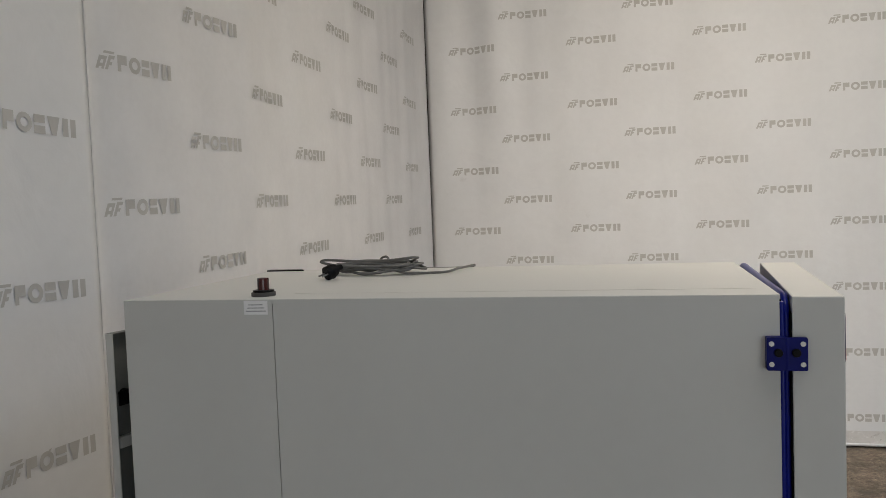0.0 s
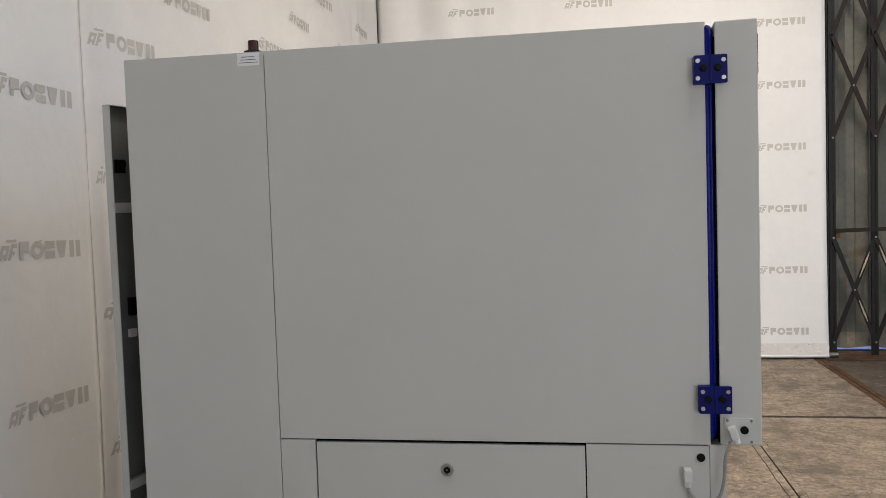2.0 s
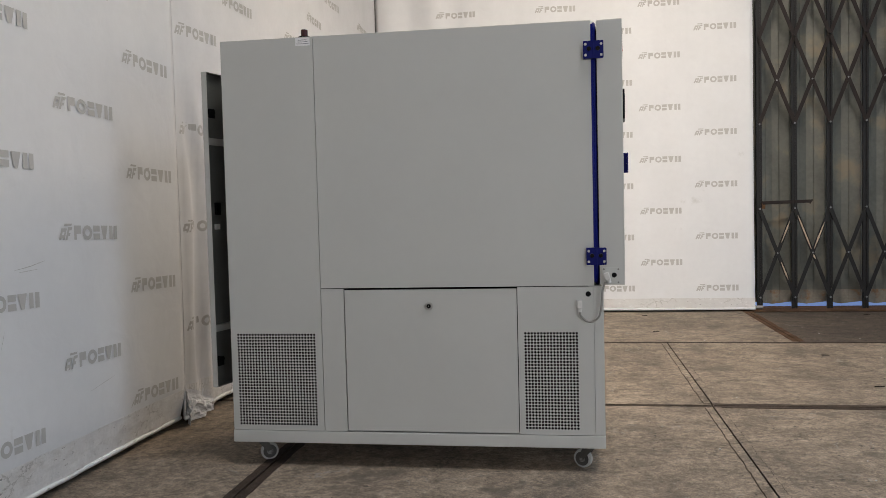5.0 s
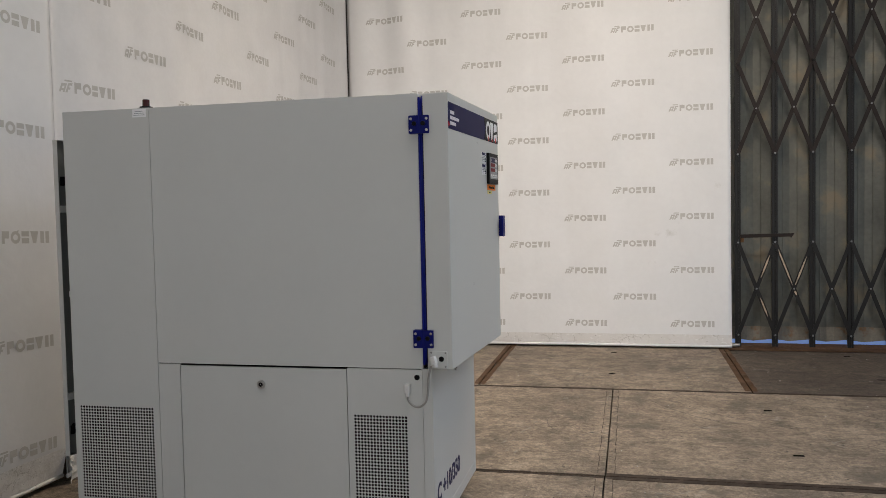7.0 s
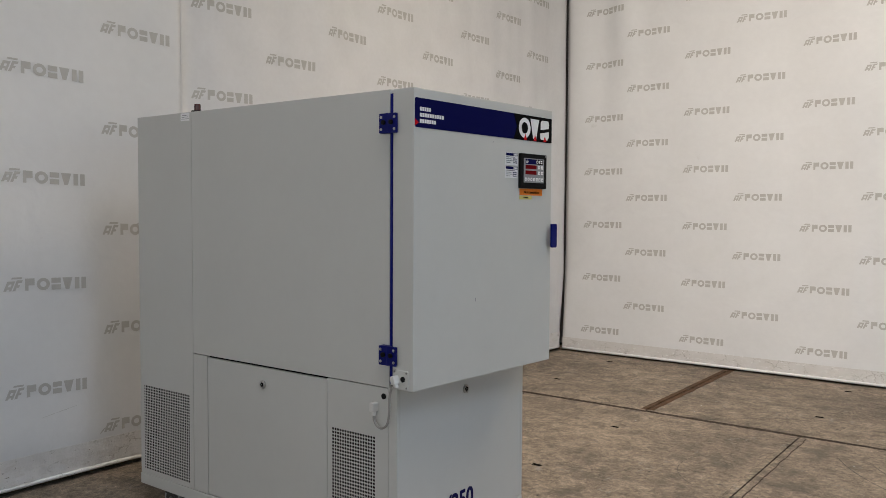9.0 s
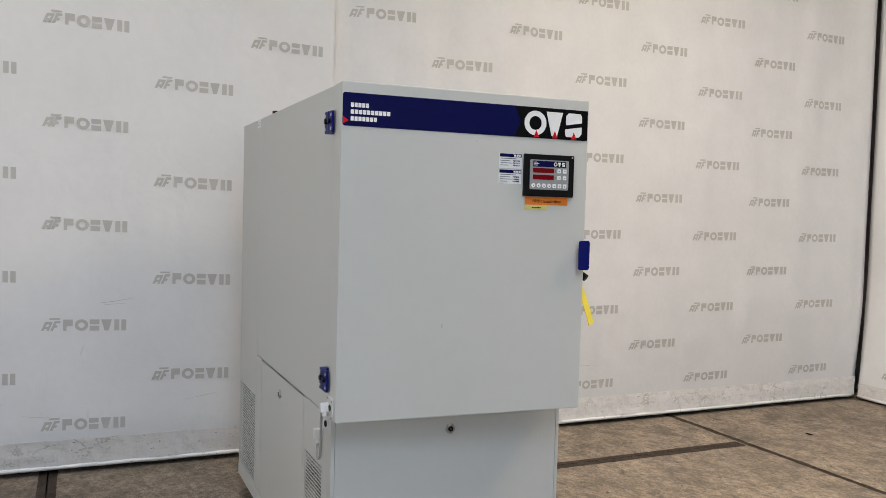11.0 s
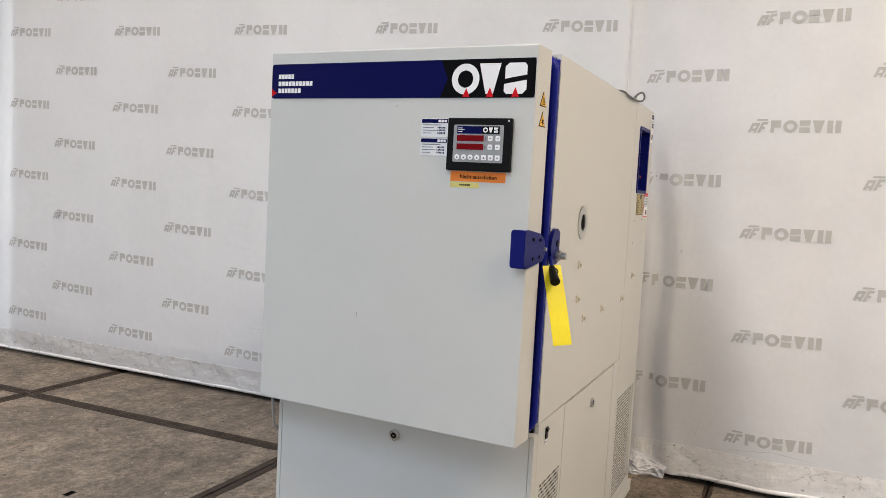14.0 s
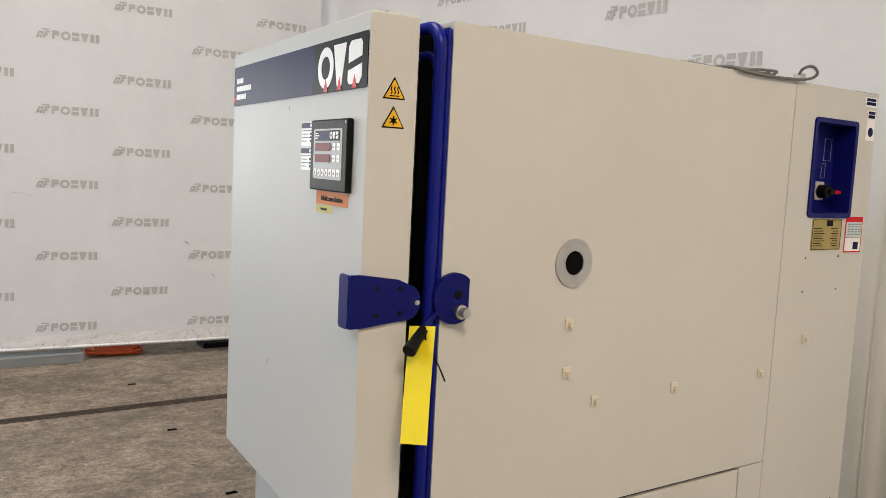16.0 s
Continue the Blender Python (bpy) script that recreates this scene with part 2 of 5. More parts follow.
    bend = n.new("ShaderNodeVectorMath")
    bend.operation = "MULTIPLY_ADD"
    l.new(bend_t.outputs["Color"], bend.inputs[0])
    bend.inputs[1].default_value = (0.22, 0.22, 0.0)
    l.new(geo.outputs["Position"], bend.inputs[2])
    line = n.new("ShaderNodeTexVoronoi")
    line.feature = "DISTANCE_TO_EDGE"
    line.inputs["Scale"].default_value = 7.5
    l.new(bend.outputs[0], line.inputs["Vector"])
    thin = n.new("ShaderNodeMapRange")
    thin.inputs["From Max"].default_value, thin.inputs["To Min"].default_value, thin.inputs["To Max"].default_value = 0.030, 0.75, 0.0
    l.new(line.outputs["Distance"], thin.inputs["Value"])
    _, some = tex(3.4, 7, 0.72, (1, 1, 1), 0.55, 0.62, 0.0, 1.0)
    pale = n.new("ShaderNodeMix")
    pale.data_type = "RGBA"
    l.new(times(thin.outputs[0], some), pale.inputs["Factor"])
    l.new(mix.outputs[2], pale.inputs[6])
    pale.inputs[7].default_value = (0.36, 0.34, 0.31, 1)
    dots = n.new("ShaderNodeTexVoronoi")
    dots.inputs["Scale"].default_value = 9.0
    l.new(bend.outputs[0], dots.inputs["Vector"])
    dot = n.new("ShaderNodeMapRange")
    dot.inputs["From Min"].default_value, dot.inputs["From Max"].default_value, dot.inputs["To Min"].default_value, dot.inputs["To Max"].default_value = 0.05, 0.10, 0.85, 0.0
    l.new(dots.outputs["Distance"], dot.inputs["Value"])
    _, here = tex(4.1, 3, 0.6, (1, 1, 1), 0.47, 0.53, 0.0, 1.0)
    speck = n.new("ShaderNodeMix")
    speck.data_type = "RGBA"
    l.new(times(dot.outputs[0], here), speck.inputs["Factor"])
    l.new(pale.outputs[2], speck.inputs[6])
    speck.inputs[7].default_value = (0.035, 0.029, 0.025, 1)
    _, oily = tex(2.4, 10, 0.78, (1, 1, 1), 0.535, 0.62, 0.0, 0.78)
    soil = n.new("ShaderNodeMix")
    soil.data_type = "RGBA"
    l.new(oily, soil.inputs["Factor"])
    l.new(speck.outputs[2], soil.inputs[6])
    soil.inputs[7].default_value = (0.105, 0.086, 0.066, 1)
    l.new(soil.outputs[2], b.inputs["Base Color"])
    bump = n.new("ShaderNodeBump")
    bump.inputs["Strength"].default_value, bump.inputs["Distance"].default_value = 0.35, 0.006
    l.new(fine.outputs["Fac"], bump.inputs["Height"])
    bump2 = n.new("ShaderNodeBump")
    bump2.inputs["Strength"].default_value, bump2.inputs["Distance"].default_value = 0.35, 0.012
    l.new(pit_t.outputs["Fac"], bump2.inputs["Height"])
    l.new(bump.outputs[0], bump2.inputs["Normal"])
    bump3 = n.new("ShaderNodeBump")
    bump3.inputs["Strength"].default_value, bump3.inputs["Distance"].default_value = 0.55, 0.012
    l.new(mid_t.outputs["Fac"], bump3.inputs["Height"])
    l.new(bump2.outputs[0], bump3.inputs["Normal"])
    l.new(bump3.outputs[0], b.inputs["Normal"])
    return m


def hem_vinyl(name, clean, stained, smeared, chips, crumple):
    """White vinyl that has been trodden on: brown stains, dark chips, pale scratches and small creases."""
    m = bpy.data.materials.new(name)
    m.use_nodes = True
    n, l = m.node_tree.nodes, m.node_tree.links
    b = n["Principled BSDF"]
    b.inputs["Roughness"].default_value = 0.42
    geo = n.new("ShaderNodeNewGeometry")

    def mask(scale, detail, rough, lo, hi, most, stretch=(1, 1, 1)):
        mp, t, r = n.new("ShaderNodeMapping"), n.new("ShaderNodeTexNoise"), n.new("ShaderNodeMapRange")
        mp.inputs["Scale"].default_value = stretch
        t.inputs["Scale"].default_value, t.inputs["Detail"].default_value, t.inputs["Roughness"].default_value = scale, detail, rough
        l.new(geo.outputs["Position"], mp.inputs["Vector"])
        l.new(mp.outputs[0], t.inputs["Vector"])
        l.new(t.outputs["Fac"], r.inputs["Value"])
        r.inputs["From Min"].default_value, r.inputs["From Max"].default_value, r.inputs["To Max"].default_value = lo, hi, most
        return t, r.outputs[0]

    def over(under, factor, colour):
        k = n.new("ShaderNodeMix")
        k.data_type = "RGBA"
        l.new(factor, k.inputs["Factor"])
        if isinstance(under, tuple):
            k.inputs[6].default_value = under
        else:
            l.new(under, k.inputs[6])
        k.inputs[7].default_value = colour
        return k.outputs[2]

    _, stain = mask(5.5, 10, 0.70, 0.44, 0.62, 0.80)
    _, smear = mask(16, 9, 0.72, 0.52, 0.62, 0.55, (1, 0.7, 2.0))
    _, pale = mask(24, 6, 0.66, 0.58, 0.64, 0.8, (1, 0.6, 1.6))
    chip_t, chip = mask(38, 6, 0.66, chips, chips + 0.03, 0.85, (0.7, 0.7, 1.7))
    out = over((*clean, 1), stain, (*stained, 1))
    out = over(out, smear, (*smeared, 1))
    out = over(out, pale, (0.78, 0.775, 0.765, 1))
    out = over(out, chip, (0.13, 0.112, 0.095, 1))
    # thin dark crease lines: fold shade put into the colour, as relief hardly shows
    bend = n.new("ShaderNodeVectorMath")
    bend.operation = "MULTIPLY_ADD"
    l.new(chip_t.outputs["Color"], bend.inputs[0])
    bend.inputs[1].default_value = (0.05, 0.09, 0.05)
    l.new(geo.outputs["Position"], bend.inputs[2])
    cell, fold = n.new("ShaderNodeTexVoronoi"), n.new("ShaderNodeMapRange")
    cell.feature = "DISTANCE_TO_EDGE"
    cell.inputs["Scale"].default_value = 13.0
    l.new(bend.outputs[0], cell.inputs["Vector"])
    l.new(cell.outputs["Distance"], fold.inputs["Value"])
    fold.inputs["From Max"].default_value, fold.inputs["To Min"].default_value, fold.inputs["To Max"].default_value = 0.045, 0.6, 0.0
    _, here = mask(6, 5, 0.65, 0.50, 0.58, 1.0)
    both = n.new("ShaderNodeMath")
    both.operation = "MULTIPLY"
    l.new(fold.outputs[0], both.inputs[0])
    l.new(here, both.inputs[1])
    out = over(out, both.outputs[0], (0.24, 0.215, 0.185, 1))
    l.new(out, b.inputs["Base Color"])
    crease, _ = mask(15, 7, 0.62, 0, 1, 1)
    bump = n.new("ShaderNodeBump")
    bump.inputs["Strength"].default_value, bump.inputs["Distance"].default_value = crumple, 0.015
    l.new(crease.outputs["Fac"], bump.inputs["Height"])
    l.new(bump.outputs[0], b.inputs["Normal"])
    return m


vinyl_dirty = hem_vinyl("dirty_white_vinyl", (0.82, 0.81, 0.80), (0.77, 0.755, 0.735), (0.69, 0.67, 0.635), 0.65, 0.50)
vinyl_grubby = hem_vinyl("grubby_white_vinyl", (0.68, 0.665, 0.655), (0.64, 0.615, 0.60), (0.66, 0.645, 0.63), 0.665, 0.25)
concrete = floor_concrete("worn_concrete", (0.252, 0.200, 0.148))
concrete_dark = floor_concrete("oil_stained_concrete", (0.092, 0.071, 0.053))
glow = bpy.data.materials.new("outdoor_daylight")
glow.use_nodes = True
glow.node_tree.nodes["Principled BSDF"].inputs["Base Color"].default_value = (0.3, 0.45, 0.8, 1)
glow.node_tree.nodes["Principled BSDF"].inputs["Emission Color"].default_value = (0.35, 0.52, 1.0, 1)
glow.node_tree.nodes["Principled BSDF"].inputs["Emission Strength"].default_value = 0.4


# ---------------------------------------------------------------- building helpers
def thing(name, label, category, place=(0, 0, 0), group="", kind=""):
    ob = new(name)
    ob.empty_display_size = 0.1
    ob.location = place
    return tagged(ob, label, category, group, kind)


def mesh_of(name, bm, mat):
    me = bpy.data.meshes.new(name)
    bm.to_mesh(me)
    bm.free()
    for m in mat if isinstance(mat, (list, tuple)) else [mat]:
        me.materials.append(m)
    return me


def part(name, bm, mat, parent=None, label="", at=None, smooth=False):
    me = mesh_of(name, bm, mat) if isinstance(bm, bmesh.types.BMesh) else bm
    if smooth:
        for p in me.polygons:
            p.use_smooth = True
    ob = new(name, me)
    ob.parent = parent
    if at is not None:
        ob.matrix_local = at if isinstance(at, Matrix) else Matrix.Translation(at)
    return tagged(ob, label)


def box(x0, x1, y0, y1, z0, z1, bevel=0.0, into=None):
    bm = bmesh.new()
    m = Matrix.Translation(((x0 + x1) / 2, (y0 + y1) / 2, (z0 + z1) / 2)) @ Matrix.Diagonal((x1 - x0, y1 - y0, z1 - z0, 1))
    bmesh.ops.create_cube(bm, size=1, matrix=m)
    if bevel:
        bmesh.ops.bevel(bm, geom=bm.edges[:], offset=bevel, segments=2, affect="EDGES", profile=0.6)
    if into is not None:
        join(into, bm)
        return into
    return bm


def join(into, bm):
    me = bpy.data.meshes.new("joined")
    bm.to_mesh(me)
    bm.free()
    into.from_mesh(me)
    bpy.data.meshes.remove(me)


def cyl(p, axis, r, h, seg=24, r2=None, bevel=0.0):
    """A cylinder or cone from p along axis."""
    bm = bmesh.new()
    turn = Vector((0, 0, 1)).rotation_difference(Vector(axis)).to_matrix().to_4x4()
    bmesh.ops.create_cone(bm, cap_ends=True, segments=seg, radius1=r, radius2=r if r2 is None else r2, depth=h)
    if bevel:
        rim = [e for e in bm.edges if abs(e.verts[0].co.z - e.verts[1].co.z) < 1e-6 and e.verts[0].co.z > 0]
        bmesh.ops.bevel(bm, geom=rim, offset=bevel, segments=2, affect="EDGES", profile=0.6)
    bmesh.ops.transform(bm, matrix=Matrix.Translation(p) @ turn @ Matrix.Translation((0, 0, h / 2)), verts=bm.verts)
    return bm


def smooth_line(pts, n=8, closed=False):
    """A Catmull-Rom line through the points."""
    p = [Vector(q) for q in pts]
    k = len(p)
    get = (lambda i: p[i % k]) if closed else (lambda i: p[min(max(i, 0), k - 1)])
    out = []
    for i in range(k if closed else k - 1):
        a, b, c, d = get(i - 1), get(i), get(i + 1), get(i + 2)
        for j in range(n):
            t = j / n
            out.append(0.5 * (2 * b + (c - a) * t + (2 * a - 5 * b + 4 * c - d) * t * t + (3 * b - a - 3 * c + d) * t ** 3))
    if not closed:
        out.append(p[-1])
    return out


def tube(line, r, seg=8, closed=False, profile=None):
    """A swept tube; profile: points (a, b) across it instead of a circle."""
    bm = bmesh.new()
    ring = profile or [(r * math.cos(2 * math.pi * i / seg), r * math.sin(2 * math.pi * i / seg)) for i in range(seg)]
    k, rows, up = len(line), [], None
    for i, q in enumerate(line):
        ahead = (line[(i + 1) % k] - line[i - 1]) if closed else (line[min(i + 1, k - 1)] - line[max(i - 1, 0)])
        ahead.normalize()
        if up is None:
            up = Vector((1, 0, 0)) if abs(ahead.x) < 0.9 else Vector((0, 0, 1))
        up = (up - ahead * up.dot(ahead)).normalized()
        side = ahead.cross(up)
        rows.append([bm.verts.new(q + up * a + side * b) for a, b in ring])
    n = len(ring)
    for i in range(k if closed else k - 1):
        a, b = rows[i], rows[(i + 1) % k]
        for j in range(n):
            bm.faces.new((a[j], a[(j + 1) % n], b[(j + 1) % n], b[j]))
    if not closed:
        bm.faces.new(rows[0][::-1])
        bm.faces.new(rows[-1])
    bmesh.ops.recalc_face_normals(bm, faces=bm.faces)
    return bm


def plate(polys, depth, put):
    """Flat shapes (lists of 2D points) given thickness; put maps (a, b, height) to a place."""
    bm = bmesh.new()
    for poly in polys:
        low = [bm.verts.new(put(a, b, 0)) for a, b in poly]
        top = [bm.verts.new(put(a, b, depth)) for a, b in poly]
        bm.faces.new(top)
        bm.faces.new(low[::-1])
        for i in range(len(poly)):
            j = (i + 1) % len(poly)
            bm.faces.new((low[i], low[j], top[j], top[i]))
    if len(polys) > 8:
        bmesh.ops.remove_doubles(bm, verts=bm.verts, dist=0.00002)
    bmesh.ops.recalc_face_normals(bm, faces=bm.faces)
    return bm


def rect(a0, a1, b0, b1):
    return [(a0, b0), (a1, b0), (a1, b1), (a0, b1)]


def rounded(a0, a1, b0, b1, r, n=5):
    out = []
    for ca, cb, s in ((a1 - r, b1 - r, 0), (a0 + r, b1 - r, 90), (a0 + r, b0 + r, 180), (a1 - r, b0 + r, 270)):
        out += [(ca + r * math.cos(radians(s + 90 * i / n)), cb + r * math.sin(radians(s + 90 * i / n))) for i in range(n + 1)]
    return out


def ring_shape(a0, a1, b0, b1, s):
    """A block with a slot: four bars round an opening."""
    return [[(a0, b0), (a1, b0), (a1 - s, b0 + s), (a0 + s, b0 + s)], [(a1, b0), (a1, b1), (a1 - s, b1 - s), (a1 - s, b0 + s)],
            [(a1, b1), (a0, b1), (a0 + s, b1 - s), (a1 - s, b1 - s)], [(a0, b1), (a0, b0), (a0 + s, b0 + s), (a0 + s, b1 - s)]]


def disc_ring(ca, cb, r, q, n=24):
    out = []
    for i in range(n):
        s, t = 2 * math.pi * i / n, 2 * math.pi * (i + 1) / n
        out.append([(ca + r * math.cos(s), cb + r * math.sin(s)), (ca + r * math.cos(t), cb + r * math.sin(t)),
                    (ca + q * math.cos(t), cb + q * math.sin(t)), (ca + q * math.cos(s), cb + q * math.sin(s))])
    return out


def letters(name, words, size, m, mat, parent, label="", bold=0.0, shear=0.0):
    """Raised lettering in the built-in font, turned into a mesh."""
    data = bpy.data.curves.new(name, "FONT")
    data.body, data.size, data.extrude, data.offset, data.shear = words, size, 0.0006, bold, shear
    data.resolution_u = 3
    ob = bpy.data.objects.new(name, data)
    scene.collection.objects.link(ob)
    bpy.context.view_layer.update()
    me = bpy.data.meshes.new_from_object(ob.evaluated_get(bpy.context.evaluated_depsgraph_get()))
    bpy.data.objects.remove(ob)
    bpy.data.curves.remove(data)
    me.materials.clear()
    me.materials.append(mat)
    return part(name, me, mat, parent, label, m)


def panel_with_openings(u0, u1, v0, v1, thick, put, holes=(), perf=(), hole_slot=0):
    """A sheet panel (u, v) with rectangular holes and perforated fields (u0, u1, v0, v1, pitch, radius)."""
    verts, faces = [], []

    def add(u, v, d=0.0):
        verts.append(put(u, v, d))
        return len(verts) - 1

    us = sorted({u0, u1, *(h[0] for h in (*holes, *perf)), *(h[1] for h in (*holes, *perf))})
    vs = sorted({v0, v1, *(h[2] for h in (*holes, *perf)), *(h[3] for h in (*holes, *perf))})
    for a, b in zip(us, us[1:]):
        for c, d in zip(vs, vs[1:]):
            ma, mc = (a + b) / 2, (c + d) / 2
            if any(h[0] < ma < h[1] and h[2] < mc < h[3] for h in (*holes, *perf)):
                continue
            faces.append([add(a, c), add(b, c), add(b, d), add(a, d)])
    for a, b in (((u0, v0), (u1, v0)), ((u1, v0), (u1, v1)), ((u1, v1), (u0, v1)), ((u0, v1), (u0, v0))):
        faces.append([add(*a), add(*a, -thick), add(*b, -thick), add(*b)])
    first = len(faces)
    for h in holes:
        for a, b in (((h[0], h[2]), (h[1], h[2])), ((h[1], h[2]), (h[1], h[3])), ((h[1], h[3]), (h[0], h[3])), ((h[0], h[3]), (h[0], h[2]))):
            faces.append([add(*a), add(*b), add(*b, -thick), add(*a, -thick)])
    last = len(faces)
    for a, b, c, d, pitch, r in perf:
        nu, nv = max(1, round((b - a) / pitch)), max(1, round((d - c) / pitch))
        du, dv = (b - a) / nu, (d - c) / nv
        for i in range(nu):
            for j in range(nv):
                ca, cb = a + (i + 0.5) * du, c + (j + 0.5) * dv
                corner = [add(ca + s * du / 2, cb + t * dv / 2) for s, t in ((1, 1), (-1, 1), (-1, -1), (1, -1))]
                rim = [add(ca + r * math.cos(radians(22.5 + 45 * k)), cb + r * math.sin(radians(22.5 + 45 * k))) for k in range(8)]
                deep = [add(ca + r * math.cos(radians(22.5 + 45 * k)), cb + r * math.sin(radians(22.5 + 45 * k)), -0.0008) for k in range(8)]
                for k in range(4):
                    faces.append([corner[k], rim[2 * k + 1], rim[2 * k]])
                    faces.append([corner[k], corner[(k + 1) % 4], rim[(2 * k + 2) % 8], rim[2 * k + 1]])
                for k in range(8):
                    faces.append([rim[k], rim[(k + 1) % 8], deep[(k + 1) % 8], deep[k]])
    me = bpy.data.meshes.new("panel")
    me.from_pydata(verts, [], faces)
    for k in range(first, last):
        me.polygons[k].material_index = hole_slot
    return me


def banner_wave(u, z, seed, amount):
    """The gentle hanging folds of a banner."""
    fold = noise.noise(Vector((u * 1.9, z * 0.22, seed))) + 0.45 * noise.noise(Vector((u * 5.3, z * 0.7, seed + 7)))
    pleat = math.sin(u * 9.0 + 1.5 * math.sin(u * 3.1 + seed)) * max(0.0, min(1.0, (z - 1.3) / 1.4)) * max(0.0, noise.noise(Vector((u * 0.9, 0, seed + 21))) + 0.25)
    return amount * (fold + 0.16 * noise.noise(Vector((u * 11.0, z * 0.9, seed + 13))) + 0.7 * pleat)


# ---------------------------------------------------------------- the hall
floor = thing("floor", "worn concrete slab floor with rusty steel joints", "floor", kind="structure")
# near-black underlay: shade in the slab gaps and pits is painted on
part("screed", box(-1.4, 10.4, -9.4, 6.4, -0.30, -0.14), void_shade, floor)


def hall_wall(name, x0, x1, y0, y1, z0, z1):
    return tagged(part(name, box(x0, x1, y0, y1, z0, z1), plaster), "plain plastered hall wall", "wall", kind="structure")


hall_wall("wall_west", -1.15, -0.95, -9.2, 5.6, 0, 6.5)
south = bmesh.new()
box(-0.95, 10.0, -9.2, -9.0, 0, 1.2, into=south)
box(-0.95, 10.0, -9.2, -9.0, 4.8, 6.5, into=south)
box(-0.95, 2.0, -9.2, -9.0, 1.2, 4.8, into=south)
box(7.8, 10.0, -9.2, -9.0, 1.2, 4.8, into=south)
tagged(part("wall_south", south, plaster), "plain plastered hall wall with a wide window opening", "wall", kind="structure")
east = bmesh.new()
box(10.0, 10.2, -9.2, 5.6, 0, 0.9, into=east)
box(10.0, 10.2, -9.2, 5.6, 4.9, 6.5, into=east)
box(10.0, 10.2, -9.2, -4.2, 0.9, 4.9, into=east)
box(10.0, 10.2, 4.2, 5.6, 0.9, 4.9, into=east)
tagged(part("wall_east", east, plaster), "plain plastered hall wall with a wide window opening", "wall", kind="structure")
north = bmesh.new()
box(-0.95, 3.2, 5.4, 5.6, 0, 6.5, into=north)
box(3.2, 6.9, 5.4, 5.6, 4.0, 6.5, into=north)
box(6.9, 10.0, 5.4, 5.6, 0, 6.5, into=north)
tagged(part("wall_north", north, plaster), "plain plastered hall wall with a wide gateway", "wall", kind="structure")
roof = bmesh.new()
box(-1.15, 5.8, -9.2, 5.6, 6.5, 6.7, into=roof)
box(7.6, 10.2, -9.2, 5.6, 6.5, 6.7, into=roof)
box(5.8, 7.6, -9.2, -4.8, 6.5, 6.7, into=roof)
box(5.8, 7.6, 3.6, 5.6, 6.5, 6.7, into=roof)
tagged(part("ceiling", roof, plaster), "plain hall ceiling with a long roof light", "ceiling", kind="structure")
tagged(part("backdrop", box(2.6, 7.6, 6.0, 6.05, -0.1, 0.7), glow), "pale blue daylight outside the gateway", "backdrop", kind="structure")


# ---------------------------------------------------------------- printed banners
def logo_shapes(w=0.402, h=0.058):
    """The printed mark as plain shapes: two slanted blocks under a bar, then a flag, a ring, bars and a wedge."""
    out, sl = [], 0.024

    def slant(a0, a1, b0, b1):
        return [(a0 + sl * b0 / h, b0), (a1 + sl * b0 / h, b0), (a1 + sl * b1 / h, b1), (a0 + sl * b1 / h, b1)]

    out += [slant(0.014, 0.062, h * 0.97, h * 1.12), slant(0.0, 0.013, 0, h * 0.80), slant(0.013, 0.025, h * 0.56, h * 0.80), slant(0.013, 0.025, h * 0.14, h * 0.34),
            slant(0.025, 0.036, 0, h * 0.80), slant(0.042, 0.055, 0, h * 0.88), slant(0.055, 0.070, h * 0.66, h * 0.88), slant(0.055, 0.066, h * 0.28, h * 0.48)]
    # a flag-shaped block
    out += [rect(0.101, 0.117, 0, h), rect(0.117, 0.146, h * 0.42, h)]
    # a thick ring
    out += [[(0.187 + p[0] * 1.05, h / 2 + p[1]) for p in q] for q in disc_ring(0, 0, h * 0.52, h * 0.25, 14)]
    # two bars lying, a wedge, two bars standing
    out += [rect(0.226, 0.272, 0, h * 0.43), rect(0.226, 0.272, h * 0.57, h)]
    out += [[(0.297, 0), (0.316, 0), (0.332, h), (0.281, h)]]
    out += [rect(0.344, 0.368, 0, h), rect(0.378, 0.402, 0, h)]
    return [[(a - w / 2, b - h / 2) for a, b in p] for p in out]


LOGO = logo_shapes()


def split_quad(p):
    """A four-sided shape as two along its longer way, so that it can follow a fold."""
    a, b, c, d = p
    mid = lambda s, t: ((s[0] + t[0]) / 2, (s[1] + t[1]) / 2)
    if abs(b[0] - a[0]) + abs(c[0] - d[0]) > 0.05:
        e, f = mid(a, b), mid(c, d)
        return [[a, e, f, d], [e, b, c, f]]
    return [p]


